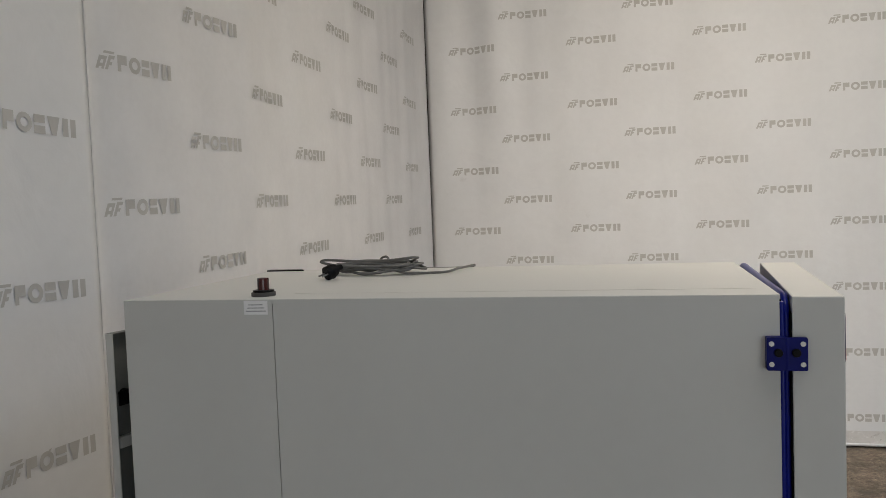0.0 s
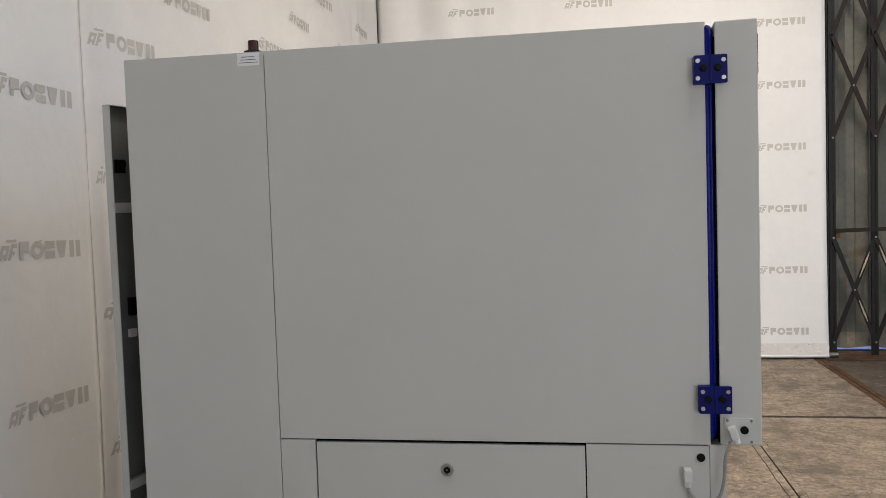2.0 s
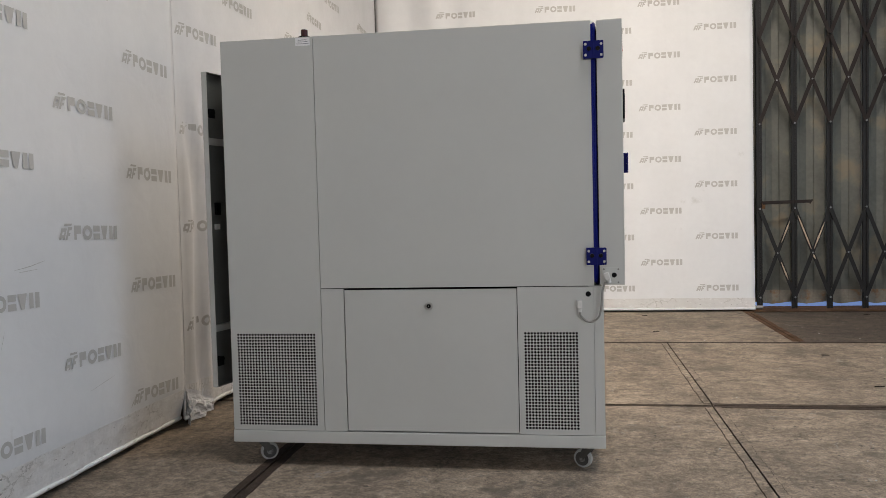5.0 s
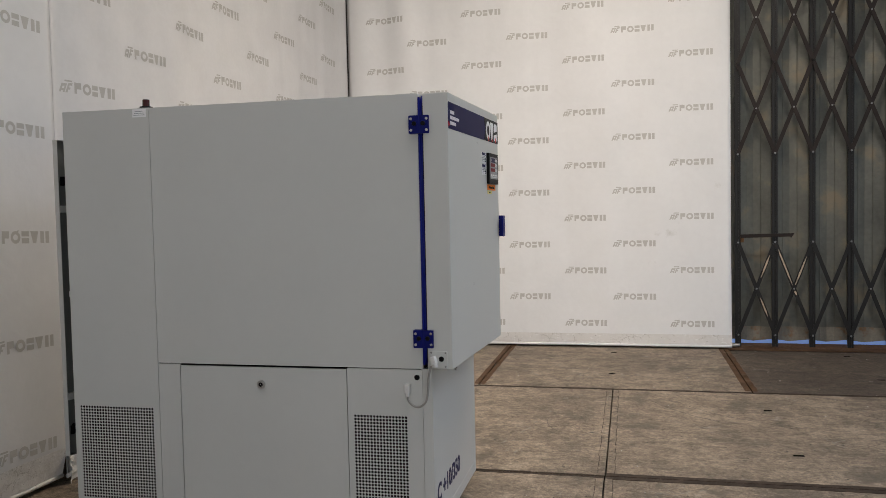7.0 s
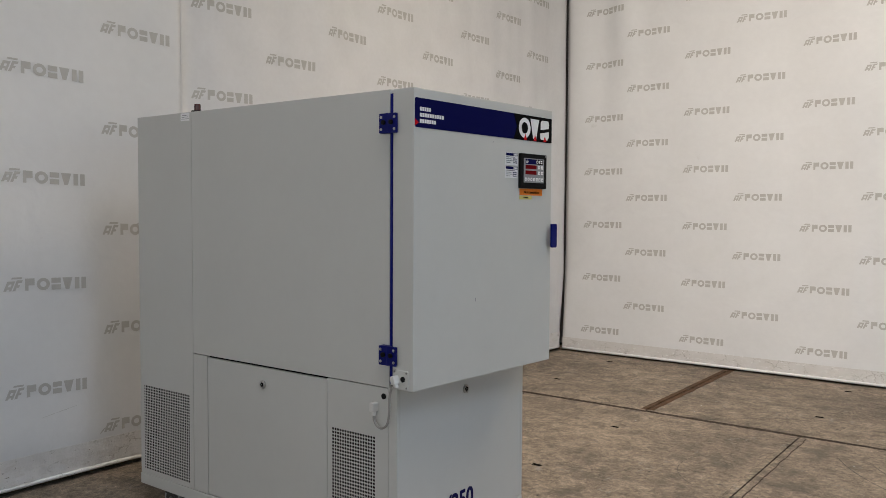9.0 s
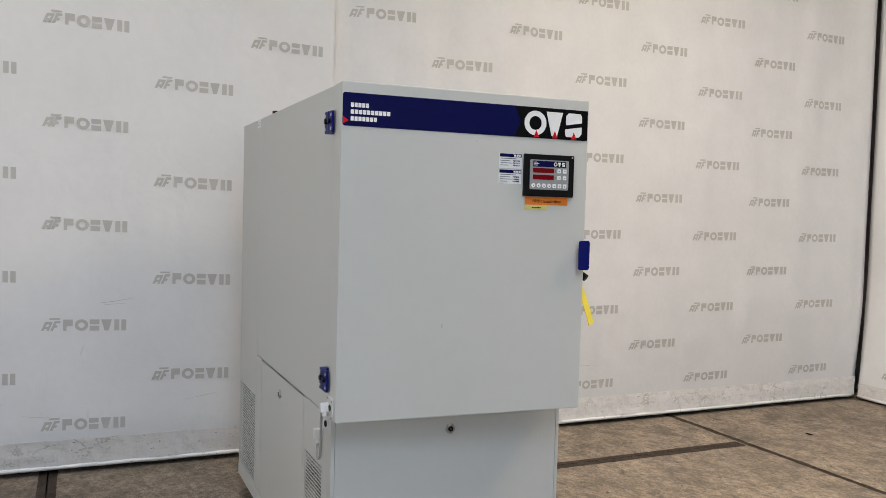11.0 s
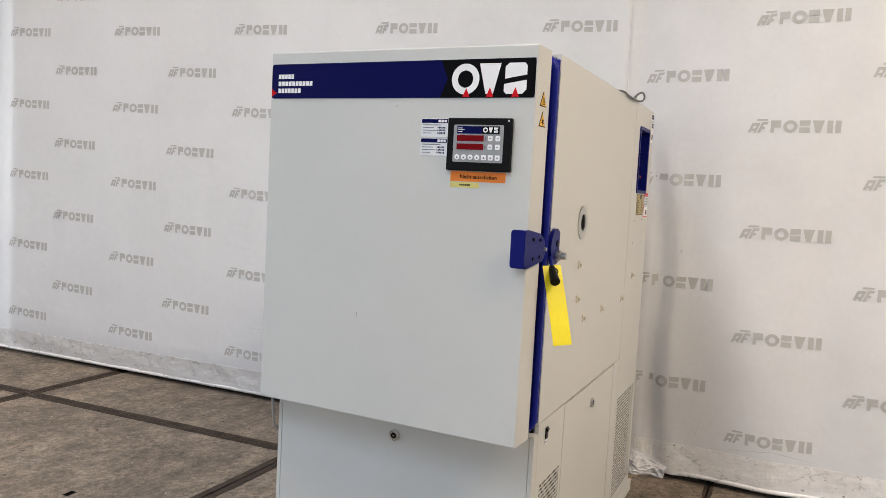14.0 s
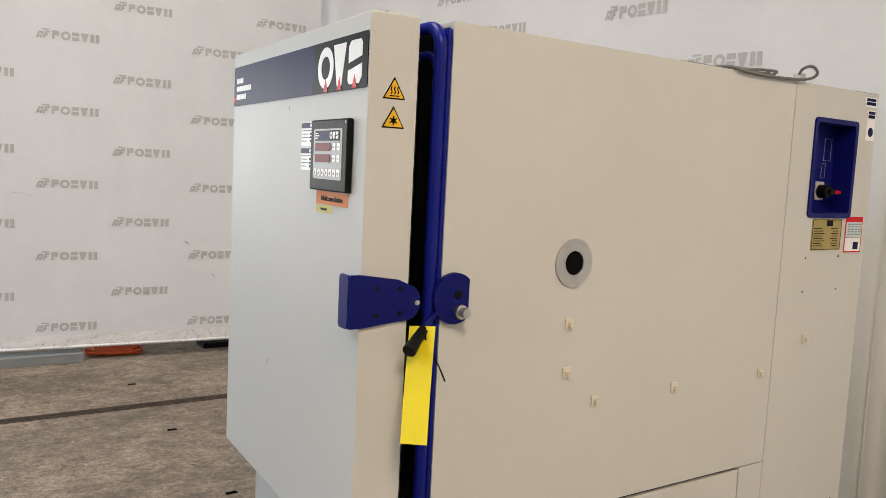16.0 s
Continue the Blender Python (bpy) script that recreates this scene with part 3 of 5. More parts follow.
def banner(label, span, base, low, high, ahead, marks, seed, amount, vin, tube_end=0.0, hem=0.19, scuffs=(), hem_mat=None, wob=0.006, slope=0.0):
    """A hanging banner: span (u0, u1), base(u, z) gives its line, ahead +1 or -1 is the side that it faces; marks are (u, z)."""
    ob = thing("printed_banner", label, "banner", group="printed banners")
    u0, u1 = span
    nu, nz = max(2, round((u1 - u0) / 0.036)), 72

    def place(u, z, d):
        return base(u, z, d + banner_wave(u, z, seed, amount) * min(1.0, max(0.15, (z - 0.1) / 0.6)))

    def grid(us, zs, d, wob=0.0):
        bm = bmesh.new()
        rows = []
        for z in zs:
            rows.append([bm.verts.new(place(u, z, d + wob * (noise.noise(Vector((u * 7, z * 11, seed + 3))) + 0.5 * noise.noise(Vector((u * 19, z * 25, seed + 5)))))) for u in us])
        for a, b in zip(rows, rows[1:]):
            for i in range(len(us) - 1):
                bm.faces.new((a[i], a[i + 1], b[i + 1], b[i]))
        return bm

    us = [u0 + (u1 - u0) * i / nu for i in range(nu + 1)]
    cloth = part("sheet", grid(us, [low + (high - low) * i / nz for i in range(nz + 1)], 0), vin, ob, smooth=True)
    solid = cloth.modifiers.new("thickness", "SOLIDIFY")
    solid.thickness, solid.offset = 0.002, -ahead
    fine = [u0 + (u1 - u0) * i / (nu * 2) for i in range(nu * 2 + 1)]
    hm = part("hem", grid(fine, [low + (hem - low) * i / 10 for i in range(11)], 0.5 * wob + 0.003, wob), hem_mat or vinyl_dirty, ob, "slightly grubby folded hem of the banner" if hem_mat else "scuffed and dirty hem of the banner")
    solid = hm.modifiers.new("thickness", "SOLIDIFY")
    solid.thickness, solid.offset = 0.0008, -ahead
    line = [Vector(place(u, low + 0.012, 0.004)) for u in us[::4] + [us[-1]]]
    part("hem_tube", tube(line, 0.011, 10), vinyl if hem_mat else vinyl_dirty, ob, smooth=True)
    if tube_end:
        a = Vector(base(u1, low + 0.024, 0.002))
        part("tube_end", cyl(a, (tube_end, 0, 0), 0.019, 0.07, 14), steel_dull, ob, "bare metal end of the hem tube")
    for u, z in marks:
        bm = bmesh.new()
        for p in LOGO:
            for quad in split_quad(p):
                bm.faces.new([bm.verts.new(place(u + ahead_sign(ahead) * a, z + b + slope * a, 0.0028)) for a, b in quad])
        part("logo", bm, logo_ink, ob)
    for pts, width in scuffs:
        line = [Vector(q) for q in pts]
        bm = bmesh.new()
        rows = []
        for i in range(13):
            t = i / 12 * (len(line) - 1)
            k = min(int(t), len(line) - 2)
            q = line[k].lerp(line[k + 1], t - k)
            side = Vector((-(line[k + 1] - line[k]).y, (line[k + 1] - line[k]).x)).normalized() * width * 0.5 * (0.35 + 0.65 * math.sin(math.pi * (i + 0.3) / 12.6))
            rows.append([bm.verts.new(place(q.x + s * side.x, q.y + s * side.y, 0.0032)) for s in (-1, 1)])
        for p, q in zip(rows, rows[1:]):
            bm.faces.new((p[0], p[1], q[1], q[0]))
        part("scuff_mark", bm, scuff_ink, ob)
    return ob


def ahead_sign(ahead):
    return 1 if ahead > 0 else -1


def lattice(columns, step, top):
    out = []
    for u, z, *own in columns:
        while z < top:
            out.append((u, z))
            z += own[0] if own else step
    return out


def ease(t):
    t = max(0.0, min(1.0, t))
    return t * t * (3 - 2 * t)


def west_left(u, z, d):
    x = -0.528 - 0.006 * max(0.0, 0.1 - u) + 0.016 * ease((u - 0.25) / 0.32) - 0.010 * max(0.0, 1.0 - z / 0.75) - 0.044 * max(0.0, 1.0 - z / 0.20)
    return (x + d * (1 - 0.8 * ease((u - 0.3) / 0.25)), u, z)


def west_right(u, z, d):
    # the free edge curls forward over its neighbour, then the sheet falls back and runs on in loose folds
    near = max(0.0, min(1.0, (1.05 - u) / 0.4))
    curl = 0.041 * ease((0.650 - u) / 0.06)
    sag = 0.020 * math.sin(u * 10.0 + 1.2 * z) * math.exp(-((u - 1.30) / 0.40) ** 2) * max(0.0, min(1.0, (1.35 - z) / 0.7))
    sag += 0.018 * math.sin(u * 34.0 + 2.6 * z + 1.3 * math.sin(z * 4.0)) * math.exp(-((u - 0.80) / 0.14) ** 2) * max(0.0, min(1.0, (1.9 - z) / 0.6))
    return (-0.500 + sag - 0.05 * max(0.0, 0.8 - z) * (1 - near) - 0.03 * max(0.0, 0.5 - z) * near - 0.050 * near + curl + d * (1 - 0.85 * near), u, z)


def north_line(u, z, d):
    high = max(0.0, min(1.0, (z - 1.7) / 1.3))
    drape = 0.030 * high * math.sin(u * 10.5 + 1.4 * math.sin(u * 2.7) + 0.5) * math.exp(-((u - 0.35) / 0.75) ** 2) + 0.012 * high * math.sin(u * 7.0 + 0.6)
    return (u, 5.035 - 0.045 * max(0.0, 1.0 - z) - d - drape, z)


def south_line(u, z, d):
    return (-u, -4.02 - 0.075 * (max(0.0, 0.5 - u) if u < 0.5 else 0.0) + d, z)


top_z = 4.55
banner("wide white vinyl banner with repeated grey logos, grubby hem", (-4.25, 0.600), west_left, 0.026, top_z, 1,
       lattice([(0.323 - 1.022 * k, 0.243 + 0.022 * k) for k in range(5)] + [(-0.170 - 1.045 * k, 0.500 + 0.022 * k) for k in range(4)], 0.5155, 4.4), 3.1, 0.013, vinyl, slope=-0.028,
       scuffs=[([(-0.63, 0.893), (-0.54, 0.903), (-0.46, 0.918)], 0.003), ([(-0.61, 0.884), (-0.50, 0.889)], 0.002), ([(-1.72, 0.466), (-1.60, 0.462), (-1.48, 0.470)], 0.0018),
               ([(-1.20, 0.345), (-1.12, 0.372), (-1.05, 0.402)], 0.002), ([(-1.40, 0.20), (-1.33, 0.255), (-1.25, 0.29)], 0.0022), ([(-0.99, 0.325), (-0.84, 0.306)], 0.0022),
               ([(0.316, 1.286), (0.322, 1.302), (0.332, 1.306)], 0.007), ([(-0.20, 0.36), (-0.02, 0.39)], 0.0018), ([(0.10, 0.215), (0.13, 0.245)], 0.008), ([(-0.72, 0.62), (-0.70, 0.68)], 0.0018)])
creased = banner("creased white vinyl banner with repeated grey logos, crumpled hem", (0.594, 4.98), west_right, 0.026, top_z, 1,
       lattice([(0.884, 0.506, 0.5125)] + [(1.902 + 1.018 * k, 0.536) for k in range(3)] + [(1.390 + 1.018 * k, 0.279) for k in range(4)], 0.5075, 4.4), 11.7, 0.024, vinyl_creased, wob=0.007, slope=0.012,
       scuffs=[([(2.05, 1.330), (2.11, 1.340)], 0.003), ([(0.920, 1.165), (0.926, 1.185)], 0.005), ([(1.22, 0.21), (1.42, 0.235), (1.60, 0.21)], 0.002), ([(2.3, 0.42), (2.5, 0.40)], 0.0018), ([(1.05, 0.24), (1.07, 0.33)], 0.0016)])
banner("white vinyl banner with grey logos beside the folding gate", (-0.50, 3.235), north_line, 0.016, top_z, 1,
       lattice([(0.338 + 1.005 * k, 0.493) for k in range(3)] + [(-0.103 + 0.994 * k, 0.236) for k in range(4)], 0.5105, 4.4), 23.4, 0.026, vinyl, tube_end=1.0, hem=0.135, hem_mat=vinyl_grubby, wob=0.003)
banner("white vinyl banner with grey logos hanging clear of the floor", (-2.45, 0.46), south_line, 0.10, top_z, 1,
       lattice([(-0.365 - 1.045 * k, 0.261) for k in range(3)] + [(0.113 - 1.028 * k, 0.525 - 0.016 * k) for k in range(3)], 0.5145, 4.4), 31.9, 0.016, vinyl, hem=0.20,
       scuffs=[([(-0.60, 0.885), (-0.555, 0.860)], 0.012), ([(-0.385, 0.63), (-0.355, 0.60)], 0.010), ([(-1.83, 1.207), (-1.70, 1.225), (-1.60, 1.19)], 0.002)])


# the corner of the creased banner, crushed against the floor in shiny folds
bm = bmesh.new()
rows = []
for j in range(23):
    t = j / 22
    row = []
    for i in range(47):
        u = 0.602 + 0.33 * i / 46
        rise = 0.125 * math.exp(-((u - 0.64) / 0.22) ** 2) + 0.045
        ridge = 1 - abs(noise.noise(Vector((u * 19, t * 3.4, 4.2)))) * 2
        fine = 1 - abs(noise.noise(Vector((u * 43, t * 8.0, 9.1)))) * 2
        out = 0.012 + 0.022 * (1 - t) ** 1.6 * math.exp(-((u - 0.72) / 0.22) ** 2) + (0.016 * ridge + 0.007 * fine) * math.sin(math.pi * min(1.0, 0.12 + t))
        z = 0.004 + rise * t + 0.010 * noise.noise(Vector((u * 23, t * 5, 1.3))) * (1 - t) * t * 4
        row.append(bm.verts.new((west_right(u, max(0.03, z), 0)[0] + out, u - 0.02 * (1 - t), max(0.003, z))))
    rows.append(row)
for p, q in zip(rows, rows[1:]):
    for i in range(46):
        bm.faces.new((p[i], p[i + 1], q[i + 1], q[i]))
fold = part("crumpled_corner", bm, film_white, creased, "shiny crumpled corner of the banner on the floor")
solid = fold.modifiers.new("thickness", "SOLIDIFY")
solid.thickness = 0.001


# ---------------------------------------------------------------- folding gate and shutter
POST = [3.305 + 0.3275 * k for k in range(11)]
gate = thing("folding_gate", "black steel scissor gate, closed, with worn paint", "gate", (3.305, 5.12, 0))
off = Vector((3.305, 5.12, 0))
post_bm = bmesh.new()
outline = [(-0.026, -0.012), (-0.008, -0.012), (-0.008, -0.005), (0.008, -0.005), (0.008, -0.012), (0.026, -0.012), (0.026, 0.012), (0.008, 0.012), (0.008, 0.005), (-0.008, 0.005), (-0.008, 0.012), (-0.026, 0.012)]
ends = [[post_bm.verts.new((x, y, z)) for x, y in outline] for z in (0.012, 3.9)]
post_bm.faces.new(ends[0][::-1])
post_bm.faces.new(ends[1])
for i in range(12):
    post_bm.faces.new((ends[0][i], ends[0][(i + 1) % 12], ends[1][(i + 1) % 12], ends[1][i]))
post_me = mesh_of("post", post_bm, gate_black)
for x in POST:
    part("post", post_me, gate_black, gate, at=(x - off.x, 0, 0))
for k, x in enumerate(POST[:-1]):
    for z0, z1 in ((0.125, 1.000), (1.828, 2.667), (2.667, 3.506)):
        for s in (0, 1):
            a = Vector((x - off.x, -0.016 - 0.008 * s, z0 if s == 0 else z1))
            b = Vector((x - off.x + 0.3275, -0.016 - 0.008 * s, z1 if s == 0 else z0))
            bm = bmesh.new()
            w = (b - a).normalized().cross(Vector((0, 1, 0))) * 0.018
            quad = [a + w, b + w, b - w, a - w]
            lo = [bm.verts.new(q) for q in quad]
            hi = [bm.verts.new(q + Vector((0, -0.006, 0))) for q in quad]
            bm.faces.new(hi)
            bm.faces.new(lo[::-1])
            for i in range(4):
                bm.faces.new((lo[i], lo[(i + 1) % 4], hi[(i + 1) % 4], hi[i]))
            bmesh.ops.recalc_face_normals(bm, faces=bm.faces)
            part("lattice_bar", bm, gate_bar if z0 > 1 else gate_black, gate)
        for z in (z0, z1):
            part("rivet", cyl((x - off.x, -0.030, z), (0, -1, 0), 0.009, 0.006, 10), steel_dull, gate)
        part("rivet", cyl((x - off.x + 0.16375, -0.030, (z0 + z1) / 2), (0, -1, 0), 0.008, 0.006, 10), steel_dull, gate)
for k, s, t0, t1 in ((0, 0, 0.62, 0.86), (0, 1, 0.60, 0.80), (1, 1, 0.08, 0.46), (1, 0, 0.54, 0.84), (3, 0, 0.90, 0.97), (1, 1, 0.52, 0.57)):
    # long bare streaks where the paint has gone
    x = POST[k] - off.x
    a = Vector((x, -0.0225 - 0.008 * s, 0.125 if s == 0 else 1.000))
    b = Vector((x + 0.3275, -0.0225 - 0.008 * s, 1.000 if s == 0 else 0.125))
    w = (b - a).normalized().cross(Vector((0, 1, 0))) * 0.010
    bm = bmesh.new()
    rows = []
    for i in range(15):
        t = t0 + (t1 - t0) * i / 14
        q = a.lerp(b, t)
        thin = min(1.0, 0.25 + 2.2 * min(i, 14 - i) / 14) * (0.75 + 0.5 * noise.noise(Vector((k * 3 + s, t * 31, 1.7))))
        rows.append([bm.verts.new(q + w * thin * e + Vector((0, h, 0))) for e in (-1, 1) for h in (0.0004, -0.0008)])
    for p, q in zip(rows, rows[1:]):
        for i, j in ((1, 3), (0, 1), (2, 3)):
            bm.faces.new((p[i], p[j], q[j], q[i]))
    bmesh.ops.recalc_face_normals(bm, faces=bm.faces)
    part("worn_streak", bm, bare_metal, gate, "paint worn to bare metal")
latch = plate([[(3.315, 1.045), (3.80, 1.052), (3.768, 1.005), (3.762, 1.020), (3.33, 1.012)]], 0.006, lambda a, b, h: (a - off.x, -0.036 - h, b + 0.03))
part("latch_bar", latch, gate_bar, gate, "flat brown latch bar across two posts")
part("latch_bracket", box(0.02, 0.05, -0.036, -0.014, 1.00, 1.075, 0.003), rust_plank, gate)

shutter = thing("folding_shutter", "dirty grey sheet metal folding shutter behind the gate", "shutter", (3.2, 5.3, 0))
for k in range(11):
    x0, x1 = 3.14 + 0.3275 * k, 3.14 + 0.3275 * (k + 1)
    xm = (x0 + x1) / 2
    bm = bmesh.new()
    ribs = [(x0, 5.30), (x0 + 0.06, 5.285), (x0 + 0.068, 5.278), (xm - 0.006, 5.252), (xm, 5.244), (xm + 0.006, 5.252), (x1 - 0.068, 5.278), (x1 - 0.06, 5.285), (x1, 5.30)]
    for z0, z1, mi in ((0.18, 3.98, 0), (0.035, 0.18, 1)):
        lift = 0.028 if mi else 0.0
        lo = [bm.verts.new((x - 3.2, y - 5.3, z0 + lift * (1 - abs(x - xm) / 0.17))) for x, y in ribs]
        hi = [bm.verts.new((x - 3.2, y - 5.3, z1)) for x, y in ribs]
        for i in range(len(ribs) - 1):
            bm.faces.new((lo[i], lo[i + 1], hi[i + 1], hi[i])).material_index = mi
    leaf = part("leaf", bm, [sheet_metal, sheet_rust], shutter)
    solid = leaf.modifiers.new("thickness", "SOLIDIFY")
    solid.thickness = 0.003
jamb = thing("gate_jamb", "dark steel jamb at the edge of the gateway", "jamb", (3.235, 5.2, 0), kind="structure")
part("jamb_post", box(-0.02, 0.02, -0.02, 0.20, 0, 3.95, 0.004), gate_black, jamb)
sill = thing("gate_sill", "rust brown steel sill along the gateway", "sill", (3.2, 5.0, 0), kind="structure")
part("sill_plate", box(0.0, 3.8, -0.07, 0.32, 0.0005, 0.012, 0.003), rust_plank, sill)
part("sill_rail", box(0.0, 3.8, -0.10, -0.085, 0.0005, 0.009, 0.002), joint_steel, sill)

# ---------------------------------------------------------------- clutter behind the south banner
beam = thing("steel_beam", "grey painted steel beam lying on the floor", "beam", (1.30, -4.24, 0))
bm = bmesh.new()
box(0, 1.3, 0.05, 0.065, 0.001, 0.062, 0.002, into=bm)
box(0, 1.3, -0.03, 0.12, 0.056, 0.066, 0.002, into=bm)
box(0, 1.3, -0.03, 0.12, 0.001, 0.010, 0.002, into=bm)
box(0, 1.3, 0.113, 0.12, 0.010, 0.056, into=bm)
part("channel", bm, beam_grey, beam)
net = thing("safety_netting", "crumpled orange safety netting on the floor", "netting", (1.05, -4.32, 0))
rnd = random.Random(5)
for k in range(9):
    pts = [(rnd.uniform(-0.20, 0.20), rnd.uniform(-0.07, 0.09), 0.012 + rnd.uniform(0, 0.035)) for _ in range(9)]
    part("strand", tube(smooth_line(pts, 5), 0.009, 6), orange_net, net, smooth=True)
block = thing("rubber_block", "flat black rubber block on the floor", "block", (0.26, -4.32, 0))
part("pad", box(-0.13, 0.13, -0.10, 0.09, 0.0, 0.036, 0.008), black_plastic, block)
part("top_plate", box(-0.12, 0.12, -0.09, 0.08, 0.0365, 0.042, 0.002), black_plastic, block)
# ---------------------------------------------------------------- the climate chamber
W, TOP = 0.84, 1.80
chamber = thing("climate_test_chamber", "white powder-coated climate test chamber on castors, door ajar", "test chamber")
put_l = lambda u, v, d: (u, -d, v)
put_r = lambda u, v, d: (u, W + d, v)
put_f = lambda u, v, d: (1.567 + d, u, v)

def flat(name, polys, mat, parent, put=None, label="", depth=0.0006):
    """Thin printed shapes; separate bars become separate parts."""
    put = put or put_d2
    if len(polys) <= 8 and all(len(p) == 4 for p in polys):
        return [part(name, plate([p], depth, put), mat, parent, label) for p in polys][-1]
    return part(name, plate(polys, depth, put), mat, parent, label)


# inner core and sheets coloured near-black as the shade behind the gaps and the perforations
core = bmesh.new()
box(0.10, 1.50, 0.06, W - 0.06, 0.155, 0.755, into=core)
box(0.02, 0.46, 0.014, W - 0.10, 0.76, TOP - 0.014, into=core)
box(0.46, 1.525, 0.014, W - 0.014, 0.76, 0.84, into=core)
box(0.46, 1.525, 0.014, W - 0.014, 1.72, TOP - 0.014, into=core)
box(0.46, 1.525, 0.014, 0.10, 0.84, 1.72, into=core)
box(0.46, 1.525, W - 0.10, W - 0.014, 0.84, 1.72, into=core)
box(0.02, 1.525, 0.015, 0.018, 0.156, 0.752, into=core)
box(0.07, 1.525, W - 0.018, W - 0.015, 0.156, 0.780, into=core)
part("shade_core", core, void_shade, chamber)
lining = bmesh.new()
box(0.62, 0.64, 0.101, W - 0.101, 0.841, 1.719, into=lining)
box(0.64, 1.524, 0.101, 0.106, 0.841, 1.719, into=lining)
box(0.64, 1.524, W - 0.106, W - 0.101, 0.841, 1.719, into=lining)
box(0.64, 1.524, 0.106, W - 0.106, 0.841, 0.846, into=lining)
box(0.64, 1.524, 0.106, W - 0.106, 1.714, 1.719, into=lining)
part("chamber_lining", lining, stainless, chamber, "bare stainless steel lining of the test space")


def side_panel(name, put, u0, u1, v0, v1, label="", holes=(), perf=()):
    me = panel_with_openings(u0, u1, v0, v1, 0.012, put, holes, perf)
    me.materials.append(coat)
    return part(name, me, coat, chamber, label)


P, RAD = 0.0128, 0.0053
side_panel("rear_side_panel", put_l, 0.0, 0.4020, 0.153, TOP, perf=[(0.026, 0.375, 0.173, 0.568, P, RAD)])
side_panel("upper_side_panel", put_l, 0.4045, 1.5310, 0.757, TOP)
side_panel("lower_strip", put_l, 0.4045, 0.5015, 0.153, 0.7535)
hatch_l = side_panel("service_hatch", put_l, 0.5060, 1.2215, 0.157, 0.7480)
side_panel("lower_side_panel", put_l, 1.2250, 1.5275, 0.153, 0.7535, perf=[(1.248, 1.466, 0.173, 0.573, P, RAD)])
side_panel("corner_strip", put_l, 1.5290, 1.567, 0.153, 0.7535)
side_panel("rear_side_panel", put_r, 0.062, 0.4560, 0.153, TOP, holes=[(0.166, 0.352, 1.458, 1.706)], perf=[(0.100, 0.435, 0.200, 0.618, P, RAD)])
side_panel("upper_side_panel", put_r, 0.4585, 1.5345, 0.7860, TOP)
side_panel("lower_strip", put_r, 0.4585, 0.5585, 0.153, 0.7825)
hatch_r = side_panel("service_hatch", put_r, 0.5630, 1.2575, 0.157, 0.7770)
side_panel("lower_side_panel", put_r, 1.2610, 1.5275, 0.153, 0.7825, perf=[(1.283, 1.490, 0.200, 0.598, P, RAD)])
side_panel("corner_strip", put_r, 1.5290, 1.567, 0.153, 0.7535)
side_panel("front_base_panel", put_f, 0.0135, W - 0.0135, 0.153, 0.7535)
part("base_ledge", box(1.524, 1.566, 0.002, W - 0.002, 0.7540, 0.7562), coat, chamber)
lid = box(0.062, 1.533, 0.001, W - 0.001, TOP - 0.010, TOP + 0.0015, 0.003)
box(0.001, 0.064, 0.001, W - 0.060, TOP - 0.010, TOP + 0.0012, into=lid)
part("top_panel", lid, coat, chamber)
part("top_trim", box(0.41, 1.50, 0.112, 0.120, TOP + 0.0015, TOP + 0.0020, 0.0002), coat, chamber)
part("plinth", box(-0.004, 1.568, -0.002, W + 0.002, 0.099, 0.1505, 0.004), coat, chamber)
part("rear_frame", box(0.004, 0.018, 0.014, W - 0.060, 0.153, TOP - 0.012), coat_shaded, chamber)
# front frame coloured black: the door gap's shade is put into its colour
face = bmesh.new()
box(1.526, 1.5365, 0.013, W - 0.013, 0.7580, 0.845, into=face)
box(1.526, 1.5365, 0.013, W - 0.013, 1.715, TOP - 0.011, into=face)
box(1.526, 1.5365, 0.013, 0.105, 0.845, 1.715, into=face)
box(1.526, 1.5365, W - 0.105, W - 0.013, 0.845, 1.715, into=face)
part("front_frame", face, black_plastic, chamber, "frame behind the door gasket, coloured black for the shade of the gap")

# blue door gasket round the opening
loop = [Vector((1.545 + 0.010 * a / W, a, b)) for a, b in rounded(0.016, W - 0.0110, 0.768, TOP - 0.0100, 0.040, 7)]
dense = []
for i, q in enumerate(loop):
    r = loop[(i + 1) % len(loop)]
    n = max(1, int((r - q).length / 0.05))
    dense += [q.lerp(r, j / n) for j in range(n)]
oval = [(0.0165 * math.cos(2 * math.pi * i / 12), 0.0125 * math.sin(2 * math.pi * i / 12)) for i in range(12)]
gasket = tube(dense, 0.012, closed=True, profile=oval)
for v in gasket.verts:
    s = 0.52 + 0.24 * v.co.y / W
    v.co.x = 1.5365 + max(0.0, v.co.x - 1.530) * s
part("door_gasket", gasket, rubber_blue, chamber, "blue rubber door gasket", smooth=True)
inner = [Vector((1.5365, a, b)) for a, b in rounded(0.045, W - 0.045, 0.81, TOP - 0.055, 0.045, 7)]
part("gasket_foot", box(1.5313, 1.5405, 0.0012, 0.0310, 0.772, TOP - 0.014, 0.003), rubber_blue, chamber, smooth=True)
part("gasket_foot", box(1.5348, 1.5440, W - 0.0310, W - 0.0012, 0.790, TOP - 0.014, 0.003), rubber_blue, chamber, smooth=True)
part("gasket_lip", tube(inner, 0.008, 8, closed=True), rubber_blue, chamber, smooth=True)

